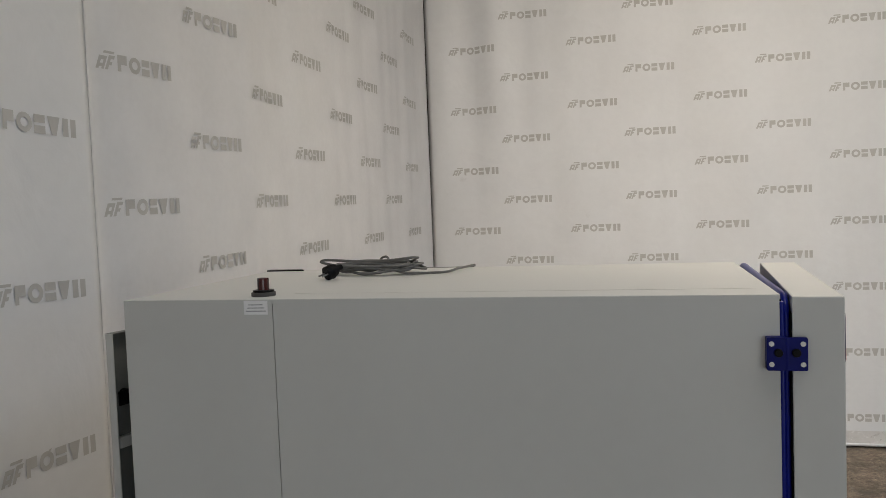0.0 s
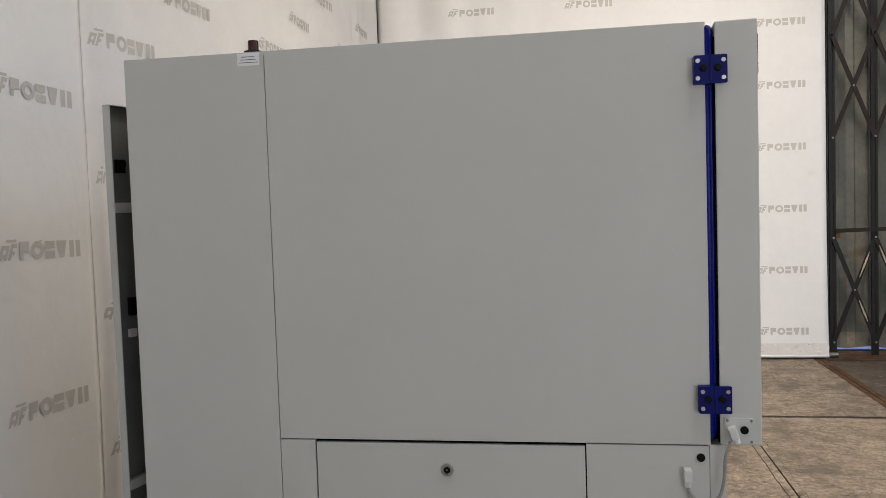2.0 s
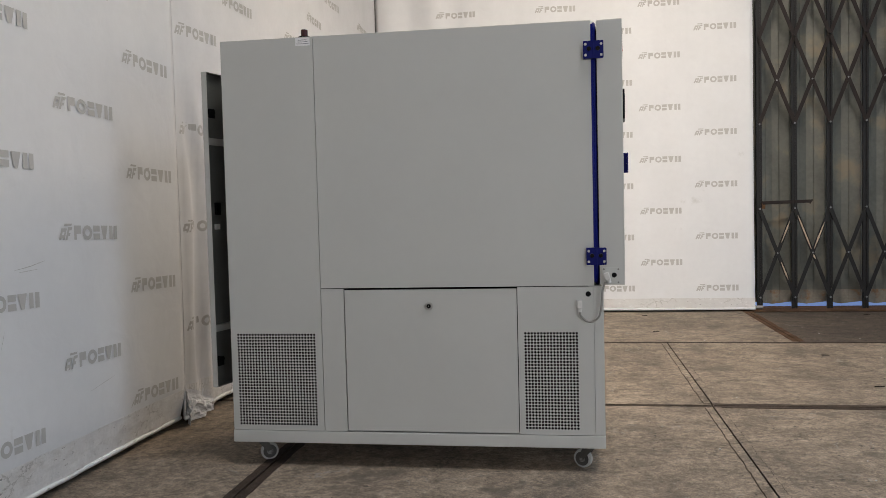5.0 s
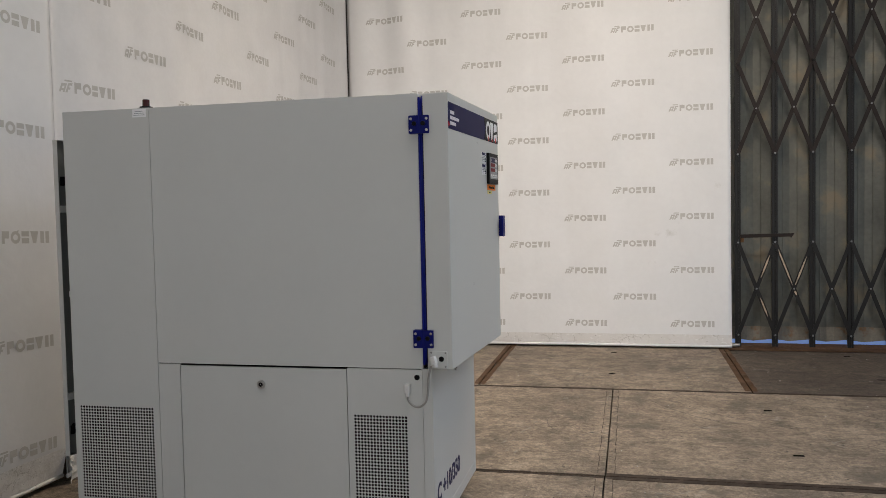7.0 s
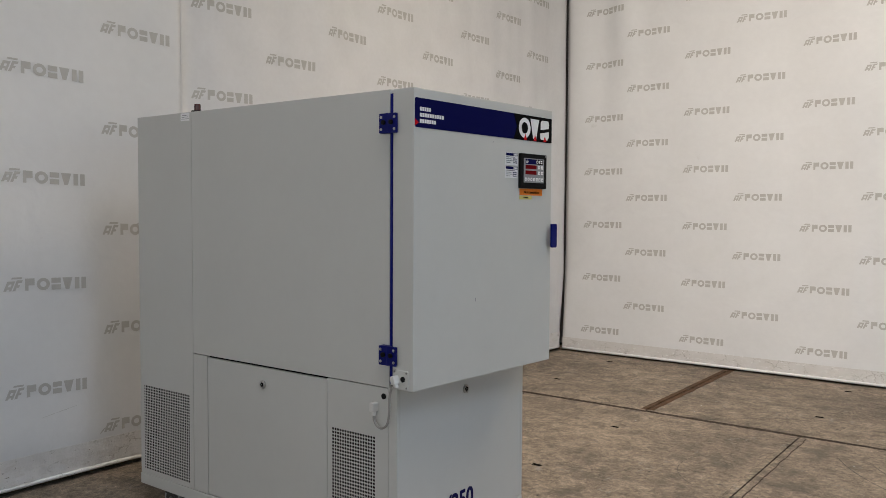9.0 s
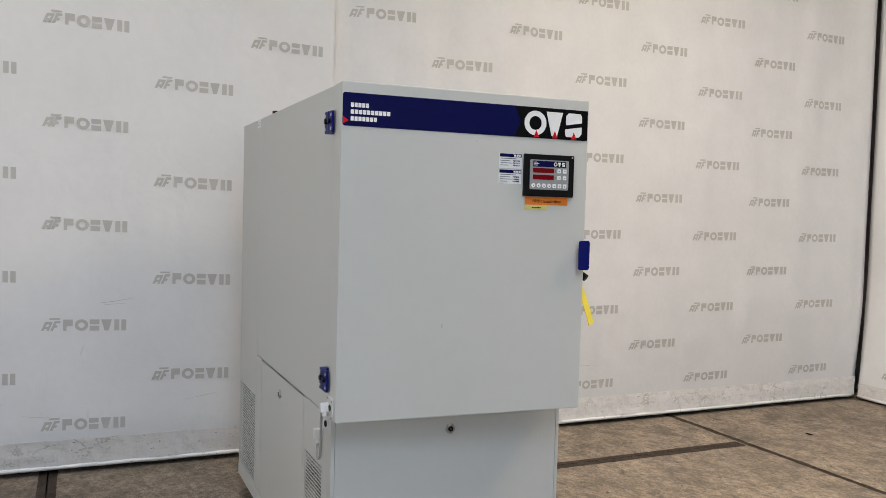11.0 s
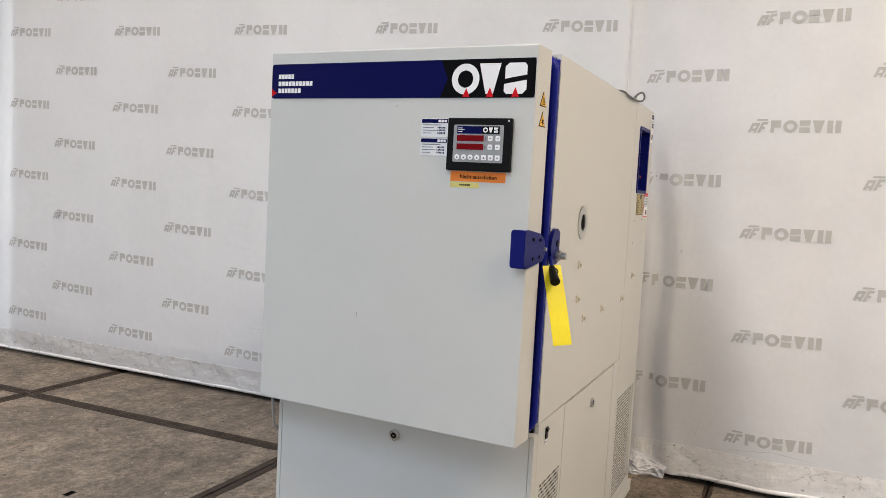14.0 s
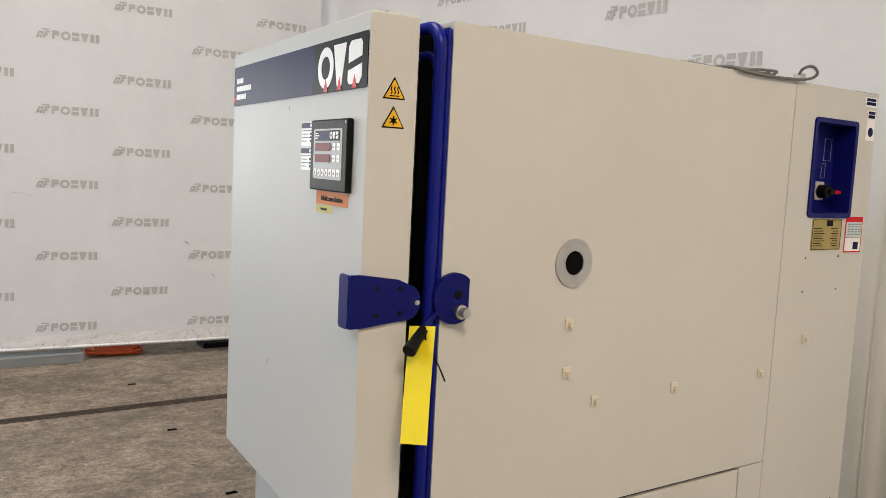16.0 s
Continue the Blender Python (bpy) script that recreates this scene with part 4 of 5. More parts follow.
# wheels
for i, (x, y, s) in enumerate(((0.10, 0.075, 0.5), (1.50, 0.065, 2.7), (0.10, W - 0.075, 0.2), (1.49, W - 0.065, 2.9))):
    turn = Matrix.Translation((x, y, 0)) @ Matrix.Rotation(s, 4, "Z")
    bm = bmesh.new()
    box(-0.035, 0.035, -0.035, 0.035, 0.0925, 0.0985, 0.002, into=bm)
    join(bm, cyl((0, 0, 0.080), (0, 0, 1), 0.022, 0.013, 16))
    for t in (-1, 1):
        join(bm, plate([[(-0.022, 0.082), (0.020, 0.082), (0.034, 0.044), (0.034, 0.030), (0.022, 0.030), (-0.004, 0.060)]], 0.003, lambda a, b, h, t=t: (a, t * (0.0165 + h), b)))
    castor = part("castor", bm, castor_steel, chamber, "zinc-plated swivel castor with a grey wheel", turn)
    tyre = cyl((0.024, -0.0135, 0.038), (0, 1, 0), 0.038, 0.027, 28)
    bmesh.ops.bevel(tyre, geom=[e for e in tyre.edges if len(e.link_faces) == 2 and e.calc_face_angle(0) > 1], offset=0.005, segments=2, affect="EDGES")
    wheel = part("wheel", tyre, tyre_grey, castor, smooth=False)
    part("rim", cyl((0.024, -0.0142, 0.038), (0, 1, 0), 0.029, 0.0284, 24), tyre_dark, wheel)
    part("hub", cyl((0.024, -0.0160, 0.038), (0, 1, 0), 0.013, 0.032, 16), steel_dull, wheel)
    part("axle_bolt", cyl((0.024, -0.024, 0.038), (0, 1, 0), 0.006, 0.048, 6), steel_dull, wheel)


def cam_lock(parent, p, axis, label="chrome cam lock"):
    body = part("cam_lock", cyl(p, axis, 0.0168, 0.007, 24, bevel=0.002), stainless, parent, label)
    q = Vector(p) + Vector(axis) * 0.0071
    part("keyhole", cyl(q, axis, 0.0090, 0.0006, 16), black_plastic, body)
    part("key_insert", cyl(q, axis, 0.0030, 0.0012, 3), stainless, body)


cam_lock(hatch_l, (0.862, 0.0, 0.680), (0, -1, 0))
cam_lock(hatch_r, (0.898, W, 0.706), (0, 1, 0))
cam_lock(chamber, (1.567, 0.412, 0.689), (1, 0, 0))

# cable from the base to the door, with its plugs and cap
base_plug = part("cable_gland", box(1.463, 1.482, -0.030, -0.0005, 0.668, 0.700, 0.003), gland_white, chamber, "grey plastic cable gland")
part("gland_nut", cyl((1.4725, -0.015, 0.654), (0, 0, 1), 0.0085, 0.014, 12), gland_white, base_plug)
part("screw_cap", cyl((1.507, 0.0, 0.724), (0, -1, 0), 0.0105, 0.004, 18, bevel=0.001), black_plastic, chamber)
line = smooth_line([(1.4725, -0.015, 0.656), (1.476, -0.019, 0.640), (1.494, -0.024, 0.622), (1.519, -0.026, 0.616), (1.546, -0.028, 0.636), (1.557, -0.030, 0.680), (1.561, -0.032, 0.735), (1.572, -0.034, 0.775)], 6)
part("door_cable", tube(line, 0.0042, 8), pale_cable, chamber, "thin grey cable to the door", smooth=True)

# signal lamp, sticker and cover strip on the top
lamp = part("signal_lamp", cyl((0.345, 0.075, TOP + 0.0015), (0, 0, 1), 0.030, 0.010, 28, bevel=0.002), tyre_dark, chamber, "small signal lamp with a dark red lens")
part("lamp_neck", cyl((0.345, 0.075, TOP + 0.0115), (0, 0, 1), 0.026, 0.005, 24), black_plastic, lamp)
part("lens", cyl((0.345, 0.075, TOP + 0.0165), (0, 0, 1), 0.0145, 0.030, 20, bevel=0.003), lamp_red, lamp, "dark red lamp lens")
note = part("sticker", plate([rect(0.329, 0.391, 1.765, 1.798)], 0.0006, put_l), white_print, chamber, "white sticker with three lines of small print")
for k, (a, b) in enumerate(((0.341, 0.378), (0.338, 0.382), (0.334, 0.386))):
    flat("print_line", [rect(a, b, 1.7875 - 0.0075 * k, 1.7893 - 0.0075 * k)], grey_print, note, lambda u, v, d: (u, -0.0006 - d, v), depth=0.0004)
strip = part("cover_strip", box(0.0, 0.135, 0.800, 0.808, TOP + 0.0016, TOP + 0.006, 0.001), black_plastic, chamber)
part("strip_cap", box(0.01, 0.130, 0.800, 0.812, TOP + 0.0061, TOP + 0.008, 0.0006), steel_dull, strip)

# hinges
for z in (1.682, 0.875):
    hinge = part("hinge", plate([rounded(1.502, 1.5405, z - 0.034, z + 0.034, 0.003, 2)], 0.023, lambda u, v, d: (u, -0.0005 - d, v)), blue_paint, chamber, "dark blue steel hinge")
    part("hinge_leaf", plate([rounded(1.5412, 1.580, z - 0.034, z + 0.034, 0.003, 2)], 0.0075, lambda u, v, d: (u, -0.0160 - d, v)), blue_paint, hinge)
    for x in (1.511, 1.571):
        for dz in (-0.021, 0.021):
            part("screw", cyl((x, -0.0235, z + dz), (0, -1, 0), 0.0052, 0.002, 12), stainless, hinge)
    for x in (1.524, 1.558):
        part("bolt", cyl((x, -0.0235, z + 0.003), (0, -1, 0), 0.0085, 0.008, 14, bevel=0.002), black_plastic, hinge)
    part("knuckle", cyl((1.541, -0.018, z - 0.034), (0, 0, 1), 0.0065, 0.068, 14), blue_paint, hinge)

# door, ajar
TURN = Matrix.Translation((1.651, -0.015, 0)) @ Matrix.Rotation(radians(-3.52), 4, "Z")
DW, DT, DZ0, DZ1 = 0.846, 0.098, 0.760, 1.798
door = part("door", box(-DT, 0, 0, DW, DZ0, DZ1, 0.0035), coat, chamber, "white chamber door standing ajar", TURN)
# thin black sheet on the door's back paints the shade of the gap
part("door_back", box(-DT - 0.0030, -DT - 0.0003, 0.004, DW - 0.004, DZ0 + 0.004, DZ1 - 0.035), void_shade, door, "back of the door, coloured black for the shade of the gap")
part("door_plug", box(-DT - 0.024, -DT - 0.0032, 0.115, DW - 0.115, DZ0 + 0.105, DZ1 - 0.10, 0.010), stainless, door, "stainless inner face of the door")
seal = [Vector((-DT - 0.004, a, b)) for a, b in rounded(0.085, DW - 0.085, DZ0 + 0.075, DZ1 - 0.070, 0.04, 6)]
part("door_seal", tube(seal, 0.008, 8, closed=True), rubber_blue, door, smooth=True)
put_d = lambda u, v, d: (0.0002 + d, u, v)
put_d2 = lambda u, v, d: (0.0012 + d, u, v)
put_d3 = lambda u, v, d: (0.0019 + d, u, v)


# name strip along the top of the door; the brand marks are plain shapes
strip = flat("name_strip", [rounded(0.003, 0.842, 1.664, 1.764, 0.008, 3)], navy_print, door, put_d, "navy blue name strip with white and black fields", 0.0009)
flat("black_field", [[(0.572, 1.6645), (0.8415, 1.6645), (0.8415, 1.7635), (0.572, 1.7635), (0.594, 1.714)]], black_print, strip)
flat("white_mark", disc_ring(0.6465, 1.7125, 0.0400, 0.0225, 28), white_print, strip, put_d3)
flat("white_mark", [[(0.686, 1.7520), (0.747, 1.7520), (0.727, 1.6735), (0.706, 1.6735)]], white_print, strip, put_d3)
flat("white_mark", [[(0.7570, 1.6800), (0.7635, 1.6735), (0.8080, 1.6735), (0.8190, 1.6850), (0.8190, 1.7085), (0.7570, 1.6985)], [(0.7590, 1.7120), (0.8190, 1.7217), (0.8190, 1.7450), (0.8120, 1.7520), (0.7690, 1.7520), (0.7590, 1.7420)]], white_print, strip, put_d3)
put_d4 = lambda u, v, d: (0.0027 + d, u, v)
for a in (0.6505, 0.7185, 0.7895):
    flat("red_arrow", [[(a - 0.0105, 1.6660), (a + 0.0105, 1.6660), (a, 1.6900)]], red_print, strip, put_d4)
flat("red_arrow", [[(0.0045, 1.6695), (0.0225, 1.6805), (0.0045, 1.6920)]], red_print, strip)
for k, b in enumerate((0.086, 0.154, 0.112)):
    z = 1.7275 - 0.0205 * k
    cells = max(4, round((b - 0.028) / 0.0125))
    step = (b - 0.028) / cells
    flat("white_bar", [rect(0.028 + i * step, 0.028 + (i + 0.80) * step, z - 0.0065, z + 0.0065) for i in range(cells)], white_print, strip)

# stickers
for z0, z1 in ((1.561, 1.609), (1.511, 1.557)):
    s = flat("sticker", [rect(0.521, 0.602, z0, z1)], white_print, door, put_d, "white inspection sticker with a navy head")
    flat("sticker_head", [rect(0.5225, 0.6005, z1 - 0.0115, z1 - 0.001)], navy_print, s)
    flat("sticker_mark", [rect(0.573 + 0.009 * i, 0.580 + 0.009 * i, z1 - 0.0095, z1 - 0.003) for i in range(3)], white_print, s, put_d3)
    for k in range(4):
        flat("print_line", [rect(0.526, 0.552 + 0.008 * ((k * 7) % 3) + (0.03 if k == 0 else 0), z1 - 0.0175 - 0.0072 * k, z1 - 0.0157 - 0.0072 * k)], grey_print, s)
        if k:
            flat("pen_mark", [rect(0.571 + 0.004 * i, 0.5735 + 0.004 * i, z1 - 0.0178 - 0.0072 * k - 0.0012 * (i % 2), z1 - 0.0143 - 0.0072 * k) for i in range(6)], navy_print, s)
tape = flat("orange_label", [rect(0.617, 0.776, 1.4455, 1.4720)], orange_paper, door, put_d, "orange paper label reading Nicht ausschalten")
face_m = Matrix(((0, 0, 1, 0.0015), (1, 0, 0, 0.645), (0, 1, 0, 1.4535), (0, 0, 0, 1)))
letters("lettering", "Nicht ausschalten", 0.0150, face_m, black_print, tape)
tape = flat("yellow_label", [rect(0.617, 0.702, 1.4295, 1.4435)], pale_yellow, door, put_d, "small pale yellow label")
flat("print_line", [rect(0.644 + 0.0055 * i, 0.648 + 0.0055 * i, 1.4345, 1.4385) for i in range(6)], black_print, tape)

# control panel
cp = part("control_panel", box(0.0003, 0.013, 0.607, 0.790, 1.4735, 1.6110, 0.003), black_plastic, door, "black control panel with two dark red displays")
pc = lambda u, v, d: (0.0132 + d, u, v)
pc2 = lambda u, v, d: (0.0142 + d, u, v)
pc3 = lambda u, v, d: (0.0150 + d, u, v)
flat("membrane", [rounded(0.6265, 0.7690, 1.4960, 1.5930, 0.004, 3)], panel_grey, cp, pc, "grey membrane keypad")
flat("panel_head", [rect(0.637, 0.708, 1.5700, 1.5895)], navy_print, cp, pc2)
flat("panel_head", [rect(0.7082, 0.758, 1.5700, 1.5895)], black_print, cp, pc2)
flat("panel_mark", disc_ring(0.7185, 1.580, 0.0068, 0.0038, 14) + [[(0.7275, 1.5866), (0.7390, 1.5866), (0.7352, 1.5734), (0.7314, 1.5734)], [(0.7425, 1.5734), (0.7535, 1.5734), (0.7535, 1.5800), (0.7425, 1.5780)], [(0.7425, 1.5800), (0.7535, 1.5820), (0.7535, 1.5866), (0.7425, 1.5866)]], white_print, cp, pc3)
for k in range(3):
    flat("print_line", [rect(0.640, 0.652 + 0.006 * (k % 2), 1.5742 + 0.0046 * k, 1.5760 + 0.0046 * k)], white_print, cp, pc3)
for z in (1.5505, 1.5285):
    flat("display", [rect(0.6370, 0.7140, z, z + 0.0155)], display_red, cp, pc2, "dark red glass display")
    for a in (0.7265, 0.7475):
        key = flat("key", [rounded(a, a + 0.0130, z + 0.0010, z + 0.0145, 0.002, 2)], white_print, cp, pc2)
        flat("key_mark", [rect(a + 0.004, a + 0.009, z + 0.0065, z + 0.0085)], grey_print, key, pc3)
    flat("unit_mark", [rect(0.7172, 0.7205, z + 0.003, z + 0.011)], grey_print, cp, pc2)
for k in range(7):
    a = 0.6395 + 0.0193 * k
    shape = [[(a + 0.0072 * math.cos(math.pi * i / 8), 1.5090 + 0.0072 * math.sin(math.pi * i / 8)) for i in range(16)]] if k < 4 else [rounded(a - 0.0068, a + 0.0068, 1.5022, 1.5158, 0.0016, 2)]
    key = flat("key", shape, white_print, cp, pc2)
    flat("key_mark", [[(a - 0.002, 1.5055), (a + 0.0035, 1.5065), (a - 0.001, 1.5115)]], grey_print, key, pc3)
part("panel_screw", cyl((0.0131, 0.782, 1.604), (1, 0, 0), 0.0028, 0.0008, 10), grey_plastic, cp)

# edge of the door: warning signs, strike bracket
put_e = lambda u, v, d: (-u, DW + 0.0002 + d, v)
put_e2 = lambda u, v, d: (-u, DW + 0.0010 + d, v)
put_e3 = lambda u, v, d: (-u, DW + 0.0018 + d, v)
for zt, zb in ((1.6870, 1.6470), (1.6350, 1.5955)):
    sign = flat("warning_sign", [[(0.0275, zb), (0.0735, zb), (0.0505, zt)]], black_print, door, put_e, "yellow triangular warning sign with black border")
    flat("sign_field", [[(0.0315, zb + 0.0024), (0.0695, zb + 0.0024), (0.0505, zt - 0.0050)]], warning_yellow, sign, put_e2)
    c = zb + 0.0135
    if zt > 1.66:
        for a in (0.0440, 0.0505, 0.0570):
            flat("hot_wave", [[(a - 0.0011, c - 0.0045), (a + 0.0011, c - 0.0045), (a + 0.0024, c), (a + 0.0002, c + 0.0045), (a + 0.0018, c + 0.009), (a - 0.0004, c + 0.009), (a - 0.0018, c + 0.0045), (a + 0.0004, c)]], black_print, sign, put_e3)
        flat("hot_line", [rect(0.0410, 0.0600, c - 0.0085, c - 0.0068)], black_print, sign, put_e3)
    else:
        bars = []
        for k in range(3):
            s, t = math.cos(radians(30 + 60 * k)), math.sin(radians(30 + 60 * k))
            bars.append([(0.0505 + s * 0.0085 - t * 0.0011, c + t * 0.0085 + s * 0.0011), (0.0505 - s * 0.0085 - t * 0.0011, c - t * 0.0085 + s * 0.0011),
                         (0.0505 - s * 0.0085 + t * 0.0011, c - t * 0.0085 - s * 0.0011), (0.0505 + s * 0.0085 + t * 0.0011, c + t * 0.0085 - s * 0.0011)])
        flat("snow_mark", bars + disc_ring(0.0505, c, 0.0046, 0.0028, 12), black_print, sign, put_e3)
out = [(-0.022, 1.232), (0.0, 1.232), (0.075, 1.2420)] + [(0.092 + 0.030 * math.cos(radians(s)), 1.277 + 0.034 * math.sin(radians(s))) for s in range(-80, 81, 16)] + [(0.075, 1.320), (0.0, 1.330), (-0.022, 1.330)]
bracket = part("strike_bracket", plate([out], 0.005, lambda u, v, d: (-u, DW + 0.0005 + d, v)), blue_paint, door, "dark blue door strike bracket")
part("pull_flange", plate([rounded(0.812, DW + 0.0055, 1.232, 1.330, 0.008, 4)], 0.005, lambda u, v, d: (0.0222 + d, u, v)), blue_paint, bracket)
for u, v in ((0.030, 1.305), (0.078, 1.303), (0.030, 1.255), (0.078, 1.258)):
    part("socket_screw", cyl((-u, DW + 0.0055, v), (0, 1, 0), 0.0045, 0.003, 10), black_plastic, bracket)
part("strike_pin", cyl((-0.112, DW - 0.012, 1.277), (0, 1, 0), 0.005, 0.024, 12), stainless, bracket)

# connector plate on the hinge edge of the door
cpl = part("connector_plate", plate([rounded(-DT + 0.010, -DT + 0.078, 0.765, 0.829, 0.003, 2)], 0.005, lambda u, v, d: (u, -0.0004 - d, v)), coat, door, "small cover plate with a plug and a black cap")
for u, v in ((-DT + 0.016, 0.823), (-DT + 0.072, 0.823), (-DT + 0.072, 0.771)):
    part("screw", cyl((u, -0.0055, v), (0, -1, 0), 0.0035, 0.0015, 10), steel_dull, cpl)
part("screw_cap", cyl((-DT + 0.056, -0.0055, 0.800), (0, -1, 0), 0.0100, 0.003, 18), black_plastic, cpl)
tilt = Matrix.Translation((-DT + 0.029, -0.018, 0.795)) @ Matrix.Rotation(radians(-18), 4, "Y")
plug = part("cable_gland", box(-0.0095, 0.0095, -0.014, 0.014, -0.014, 0.016, 0.003), gland_white, cpl, "grey plastic cable gland", tilt)
part("gland_nut", cyl((0, 0, -0.026), (0, 0, 1), 0.0085, 0.012, 12), gland_white, plug)
# small chips and a scratch in the paint of the door
flat("paint_chip", [[(0.3385, 1.046), (0.3402, 1.047), (0.3400, 1.060), (0.3388, 1.059)]], grey_print, door)
flat("paint_chip", [[(0.440, 1.640), (0.4416, 1.640), (0.4414, 1.6465), (0.4403, 1.646)]], grey_print, door)

# model number on the base
base_m = Matrix(((0, 0, 1, 1.5675), (1, 0, 0, 0.045), (0, 1, 0, 0.222), (0, 0, 0, 1)))
letters("model_number", "C +10/350", 0.098, base_m, navy_print, chamber, "dark blue model number on the base", 0.0028, 0.0)

# latch on the body
rim = [(1.508 + 0.048 * math.cos(radians(s)), 1.281 + 0.050 * math.sin(radians(s))) for s in range(48, 313, 12)]
disc = part("latch_plate", plate([[(a if a > 1.4675 else 1.4675, b) for a, b in [(2 * 1.508 - a, b) for a, b in rim]]], 0.010, lambda u, v, d: (u, W + 0.0008 + d, v)), blue_paint, chamber, "dark blue round latch plate with one flat side")
part("latch_button", cyl((1.5015, W + 0.011, 1.289), (0, 1, 0), 0.008, 0.003, 16), black_plastic, disc)
knob = part("lock_barrel", cyl((1.498, W + 0.011, 1.2555), (0, 1, 0), 0.0145, 0.012, 18, bevel=0.002), stainless, disc, "steel lock barrel")
part("barrel_tip", cyl((1.498, W + 0.023, 1.2555), (0, 1, 0), 0.0100, 0.016, 16, bevel=0.0015), stainless, knob)
arm = tube(smooth_line([(1.545, W + 0.006, 1.255), (1.568, W + 0.016, 1.243), (1.590, W + 0.026, 1.227)], 4), 0.0050, 8)
lever = part("lever", arm, blue_paint, chamber, "blue latch lever with a black grip", smooth=True)
a, b = Vector((1.586, W + 0.024, 1.230)), Vector((1.632, W + 0.050, 1.196))
part("grip", cyl(a, b - a, 0.0085, (b - a).length, 16, 0.0135, bevel=0.003), black_plastic, lever, "black plastic grip")

# port, cable clips, screws
port = part("cable_port", plate(disc_ring(1.198, 1.342, 0.052, 0.026, 36), 0.004, put_r), stainless, chamber, "round stainless steel cable port")
hollow = bmesh.new()
for i in range(28):
    s, t = 2 * math.pi * i / 28, 2 * math.pi * (i + 1) / 28
    q = [(1.198 + 0.026 * math.cos(k), W + d, 1.342 + 0.026 * math.sin(k)) for k, d in ((s, 0.004), (t, 0.004), (t, 0.0016), (s, 0.0016))]
    hollow.faces.new([hollow.verts.new(c) for c in q])
part("port_sleeve", hollow, stainless, port)
# black disc painted as the shade down the port
part("port_shade", plate([[(1.198 + 0.0262 * math.cos(2 * math.pi * i / 28), 1.342 + 0.0262 * math.sin(2 * math.pi * i / 28)) for i in range(28)]], 0.0008, lambda u, v, d: (u, W + 0.0006 + d, v)), void_shade, port)
for x, z in ((1.200, 1.210), (1.200, 1.103), (1.108, 1.030), (0.846, 1.032), (0.508, 1.034), (0.316, 1.111)):
    clip = part("cable_clip", box(x - 0.011, x + 0.011, W + 0.0004, W + 0.004, z - 0.012, z + 0.012, 0.001), clear_clip, chamber, "ivory stick-on cable clip")
    part("clip_arch", box(x - 0.0045, x + 0.0045, W + 0.004, W + 0.011, z - 0.006, z + 0.005, 0.001), clear_clip, clip)
for x, z in ((0.347, 1.336), (0.189, 1.339), (0.348, 1.244), (0.187, 1.246)):
    part("screw_hole", cyl((x, W + 0.0002, z), (0, 1, 0), 0.0030, 0.0005, 8), black_plastic, chamber)
rocker = part("rocker_switch", box(1.440, 1.462, W + 0.0004, W + 0.004, 0.724, 0.757, 0.001), black_plastic, chamber, "black rocker switch with a white legend")
part("rocker", plate([[(0.7285, 0.004), (0.7525, 0.004), (0.7525, 0.0085), (0.7405, 0.0045)]], 0.015, lambda u, v, d: (1.4435 + d, W + v, u)), black_plastic, rocker)
legend = part("switch_legend", plate([rect(1.441, 1.461, 0.706, 0.721)], 0.0006, put_r), white_print, chamber)
flat("print_line", [rect(1.444, 1.458, 0.711, 0.714)], grey_print, legend, lambda u, v, d: (u, W + 0.0007 + d, v), depth=0.0004)

# recessed switch box, plates and stickers on the rear corner
bx = bmesh.new()
rim_poly = rounded(0.154, 0.362, 1.447, 1.717, 0.012, 4)
hole = rounded(0.168, 0.350, 1.460, 1.704, 0.008, 4)
for i in range(len(rim_poly)):
    j = (i + 1) % len(rim_poly)
    bx.faces.new([bx.verts.new((u, W + 0.005, v)) for u, v in (rim_poly[i], rim_poly[j], hole[j], hole[i])])
    bx.faces.new([bx.verts.new((u, W + d, v)) for u, v, d in ((*rim_poly[i], 0.0), (*rim_poly[j], 0.0), (*rim_poly[j], 0.005), (*rim_poly[i], 0.005))])
    bx.faces.new([bx.verts.new((u, W + d, v)) for u, v, d in ((*hole[i], 0.005), (*hole[j], 0.005), (*hole[j], -0.055), (*hole[i], -0.055))])
bx.faces.new([bx.verts.new((u, W - 0.055, v)) for u, v in hole])
bmesh.ops.remove_doubles(bx, verts=bx.verts, dist=0.0002)
bmesh.ops.recalc_face_normals(bx, faces=bx.faces)
recess = part("switch_recess", bx, blue_paint, chamber, "blue recessed box with the main switch")
put_b = lambda u, v, d: (u, W - 0.0545 + d, v)
part("switch_plate", plate([rounded(0.208, 0.246, 1.494, 1.546, 0.003, 2)], 0.004, put_b), grey_plastic, recess)
part("switch_dial", cyl((0.226, W - 0.0505, 1.519), (0, 1, 0), 0.019, 0.026, 20, bevel=0.003), black_plastic, recess)
part("switch_arm", box(0.204, 0.230, W - 0.026, W - 0.016, 1.511, 1.525, 0.003), black_plastic, recess)
part("switch_handle", box(0.176, 0.2035, W - 0.025, W - 0.017, 1.513, 1.523, 0.003), red_print, recess, "red main switch handle")
part("socket_lid", plate([rounded(0.232, 0.268, 1.585, 1.650, 0.004, 3)], 0.006, put_b), blue_paint, recess)
part("plate_outline", plate(ring_shape(0.184, 0.218, 1.605, 1.668, 0.0012), 0.001, put_b), panel_grey, recess)
part("plate_outline", plate(ring_shape(0.205, 0.224, 1.556, 1.598, 0.0012), 0.001, put_b), panel_grey, recess)
name = part("rating_plate", plate([rect(0.187, 0.330, 1.357, 1.444)], 0.0012, put_r), brass_plate, chamber, "brass rating plate with small black print")
